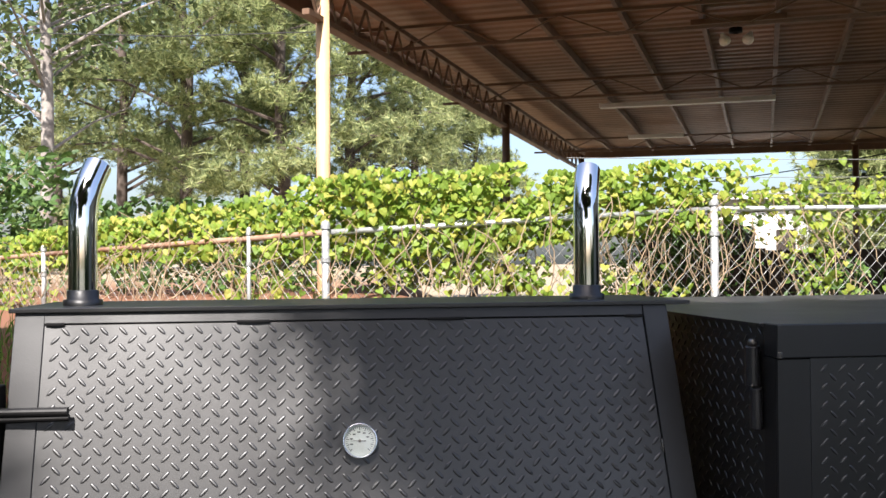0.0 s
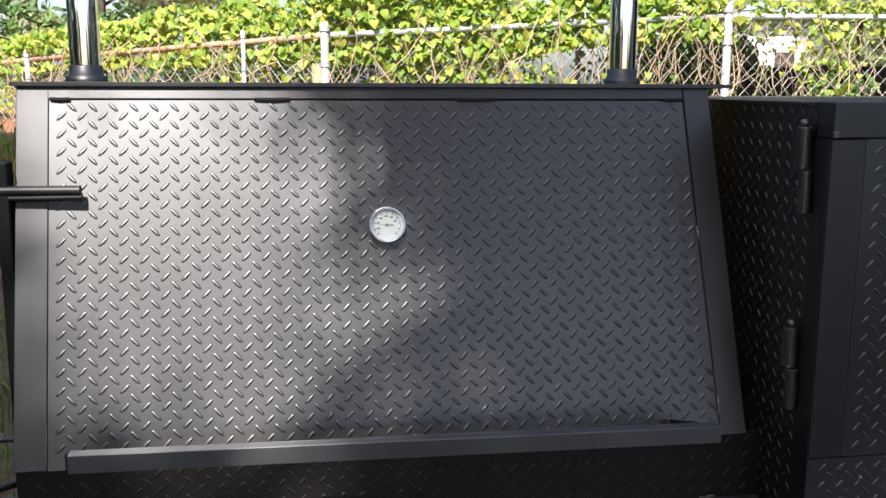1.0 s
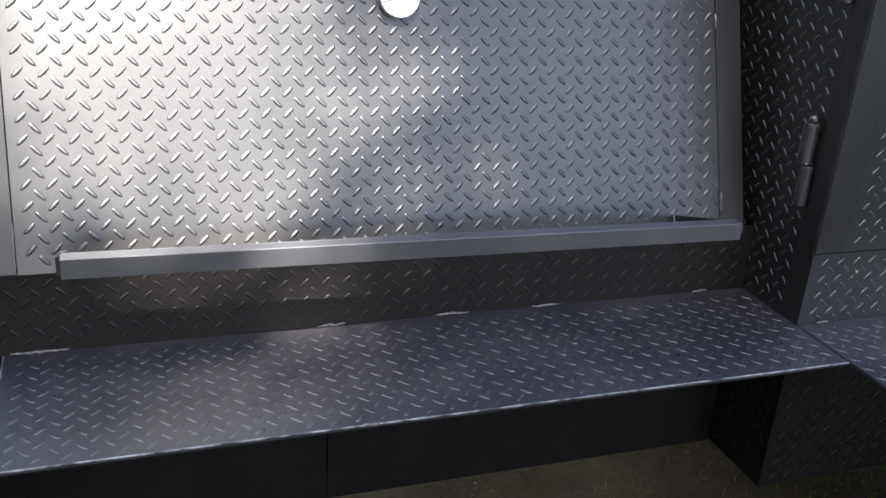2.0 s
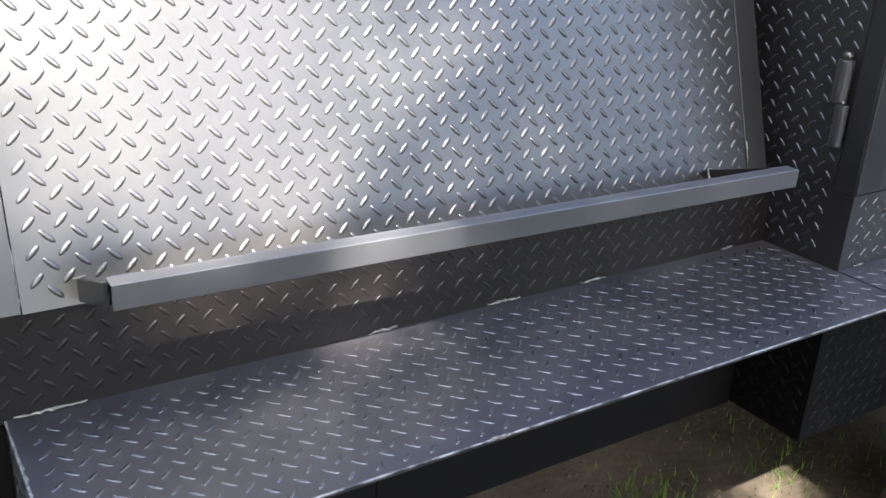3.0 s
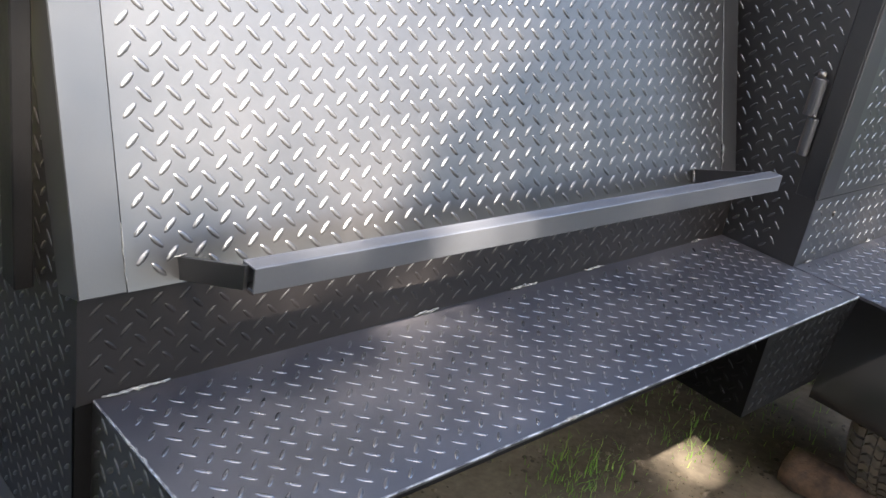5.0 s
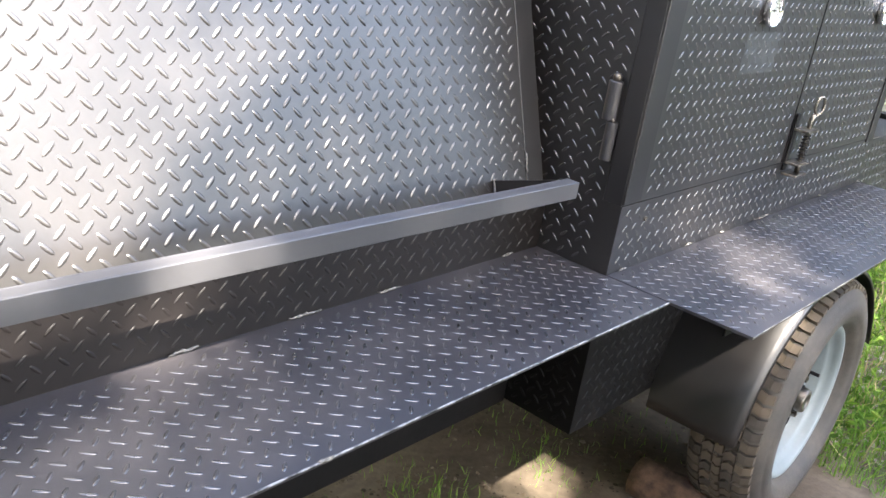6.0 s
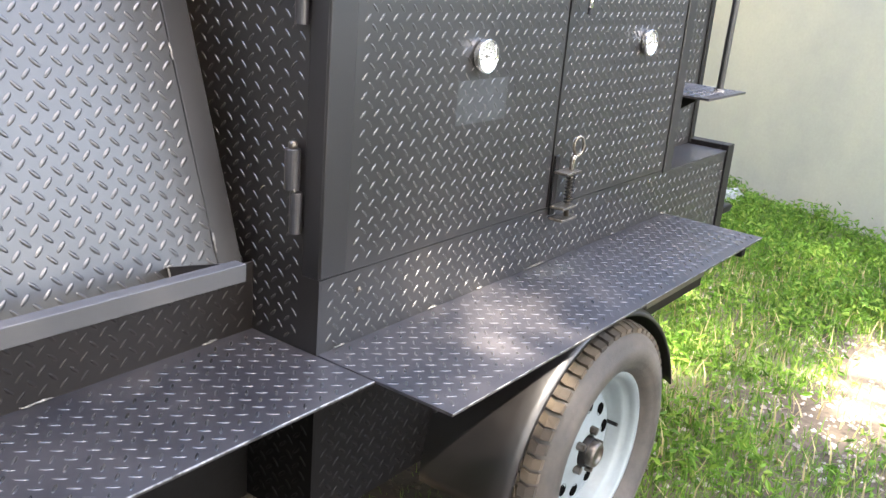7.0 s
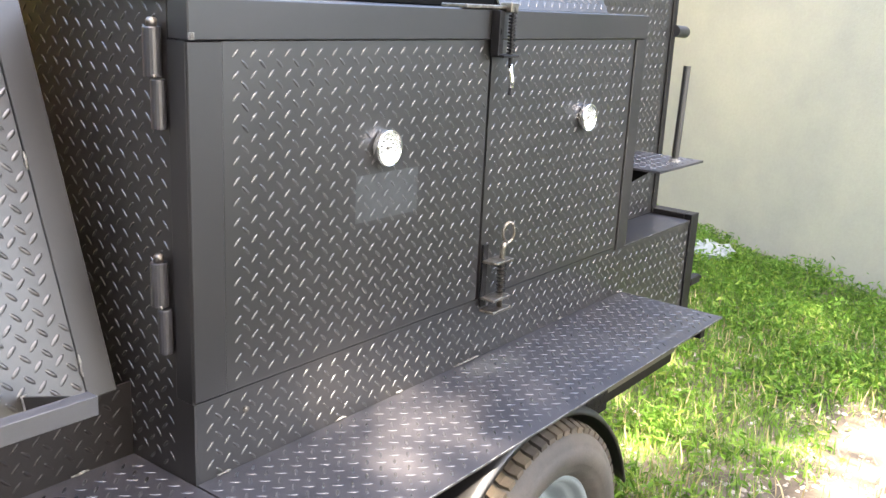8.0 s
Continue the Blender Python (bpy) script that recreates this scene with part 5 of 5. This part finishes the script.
part("wheel_far", lathe([(0.10, -0.10), (0.30, -0.10), (0.345, -0.07), (0.345, 0.07), (0.30, 0.10), (0.10, 0.10)], Matrix.Translation((HUB.x, 2.92, HUB.z - 0.01)) @ Matrix.Rotation(radians(90), 4, "X"), 40), RUBBER, trailer, "far tyre", True)


# bottle rings on the end wall
def hoop(center, r, wire, sides=10):
    bm = bmesh.new()
    rings = []
    for i in range(48):
        a = i * math.tau / 48
        d = Vector((math.cos(a), math.sin(a), 0))
        rings.append([bm.verts.new(Vector(center) + d * (r + wire * math.cos(j * math.tau / sides)) + Vector((0, 0, wire * math.sin(j * math.tau / sides)))) for j in range(sides)])
    for a, b in zip(rings, rings[1:] + rings[:1]):
        for j in range(sides):
            bm.faces.new((a[j], a[(j + 1) % sides], b[(j + 1) % sides], b[j]))
    return bm


for z in (0.842, 0.587):
    h = part("bottle_ring", hoop((-0.880, 2.172, z), 0.150, 0.0075), SMOOTH, trailer, "black steel bottle ring", True)
    weld_bead([(-0.727, 2.158, z + 0.006), (-0.727, 2.190, z + 0.006)], h, 0.008, 41)


# ---- far things and clutter ----
house = thing("house", (11.2, 18.4, 0.0), "white-sided house far behind the fence", "house")
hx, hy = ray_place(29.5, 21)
hm = Matrix.Translation((hx, hy, 0)) @ Matrix.Rotation(radians(-20), 4, "Z")
part("wall", box(bmesh.new(), (-1.6, 0, 0), (2.2, 4.0, 3.05), 0.01, hm), WHITE, house)
for i in range(12):
    part("siding_board", box(bmesh.new(), (-1.62, -0.02, 0.2 + i * 0.22), (2.22, -0.002, 0.41 + i * 0.22), 0.004, hm), WHITE, house)
bm = bmesh.new()
vs = [bm.verts.new(hm @ Vector(q)) for q in ((-1.9, -0.3, 3.05), (2.5, -0.3, 3.05), (2.5, 4.3, 3.05), (-1.9, 4.3, 3.05), (-1.9, 2.0, 3.35), (2.5, 2.0, 3.35))]
for f in ((0, 1, 5, 4), (2, 3, 4, 5), (1, 2, 5), (3, 0, 4), (3, 2, 1, 0)):
    bm.faces.new([vs[i] for i in f])
part("roof", bm, SHINGLE, house)
part("dark_doorway", box(bmesh.new(), (0.2, -0.05, 0.1), (0.6, -0.021, 2.4), 0.004, hm), SHED, house)

shed = thing("shed", (4.9, 8.0, 0.0), "low dark weathered shed behind the fence", "shed")
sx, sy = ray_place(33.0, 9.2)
sm = Matrix.Translation((sx, sy, 0)) @ Matrix.Rotation(radians(-30), 4, "Z")
part("wall", box(bmesh.new(), (-0.75, 0, 0.1), (2.6, 2.0, 1.84), 0.01, sm), SHED, shed)
part("wall", box(bmesh.new(), (-1.75, 0.0, 0.1), (-0.76, 2.0, 2.08), 0.01, sm), SHED, shed)
for i in range(22):
    part("board", box(bmesh.new(), (-1.75 + i * 0.2, -0.03, 0.1), (-1.562 + i * 0.2, -0.004, (2.07 if i < 5 else 1.82) + 0.02 * (i % 3)), 0.004, sm), SHED, shed)
part("door_post", box(bmesh.new(), (-0.95, -0.1, 0.1), (-0.78, 0.1, 2.12), 0.004, sm), SHED, shed)

for i, (z0, z1) in enumerate(((3.02, 3.55), (2.86, 3.25), (2.62, 2.85))):
    a, b = Vector((*ray_place(16, 17), z0)), Vector((*ray_place(44, 14), z1))
    pts = [a.lerp(b, k / 12) - Vector((0, 0, 0.25 * math.sin(math.pi * k / 12))) for k in range(13)]
    tagged(part("overhead_cable", rod(pts, 0.008, 6), CABLE), "black overhead cable sagging across the sky", "cable", "overhead cables")
a, b = Vector((*ray_place(-20, 14), 4.85)), Vector((*ray_place(9, 13), 5.05))
tagged(part("overhead_cable", rod([a, a.lerp(b, 0.5) - Vector((0, 0, 0.1)), b], 0.007, 6), CABLE), "black overhead cable sagging across the sky", "cable", "overhead cables")

# a log on the ground under the shelf
bm = bmesh.new()
rng = random.Random(6)
p0, p1 = Vector((1.295, 1.74, 0.045)), Vector((1.285, 1.42, 0.05))
rings = []
for i in range(9):
    c = p0.lerp(p1, i / 8)
    d = (p1 - p0).normalized()
    s = d.cross(Vector((0, 0, 1))).normalized()
    u = s.cross(d)
    rings.append([bm.verts.new(c + (s * math.cos(j * math.tau / 12) + u * math.sin(j * math.tau / 12)) * (0.062 + rng.uniform(-0.006, 0.006))) for j in range(12)])
for a, b in zip(rings, rings[1:]):
    for j in range(12):
        bm.faces.new((a[j], a[(j + 1) % 12], b[(j + 1) % 12], b[j]))
bm.faces.new(rings[0][::-1]), bm.faces.new(rings[-1])
tagged(part("log", bm, LOG, None, "", True), "short brown log lying on the soil", "log")

# crumpled plastic by the wall
bm = bmesh.new()
bmesh.ops.create_icosphere(bm, subdivisions=3, radius=0.16)
for v in bm.verts:
    k = 1 + 0.5 * noise.noise(v.co * 14)
    v.co = Vector((v.co.x * k * 1.3, v.co.y * k, max(-0.02, v.co.z * k * 0.5))) + Vector((5.95, 2.78, 0.02))
tagged(part("plastic_scrap", bm, BAG), "crumpled pale plastic scrap on the grass", "litter")
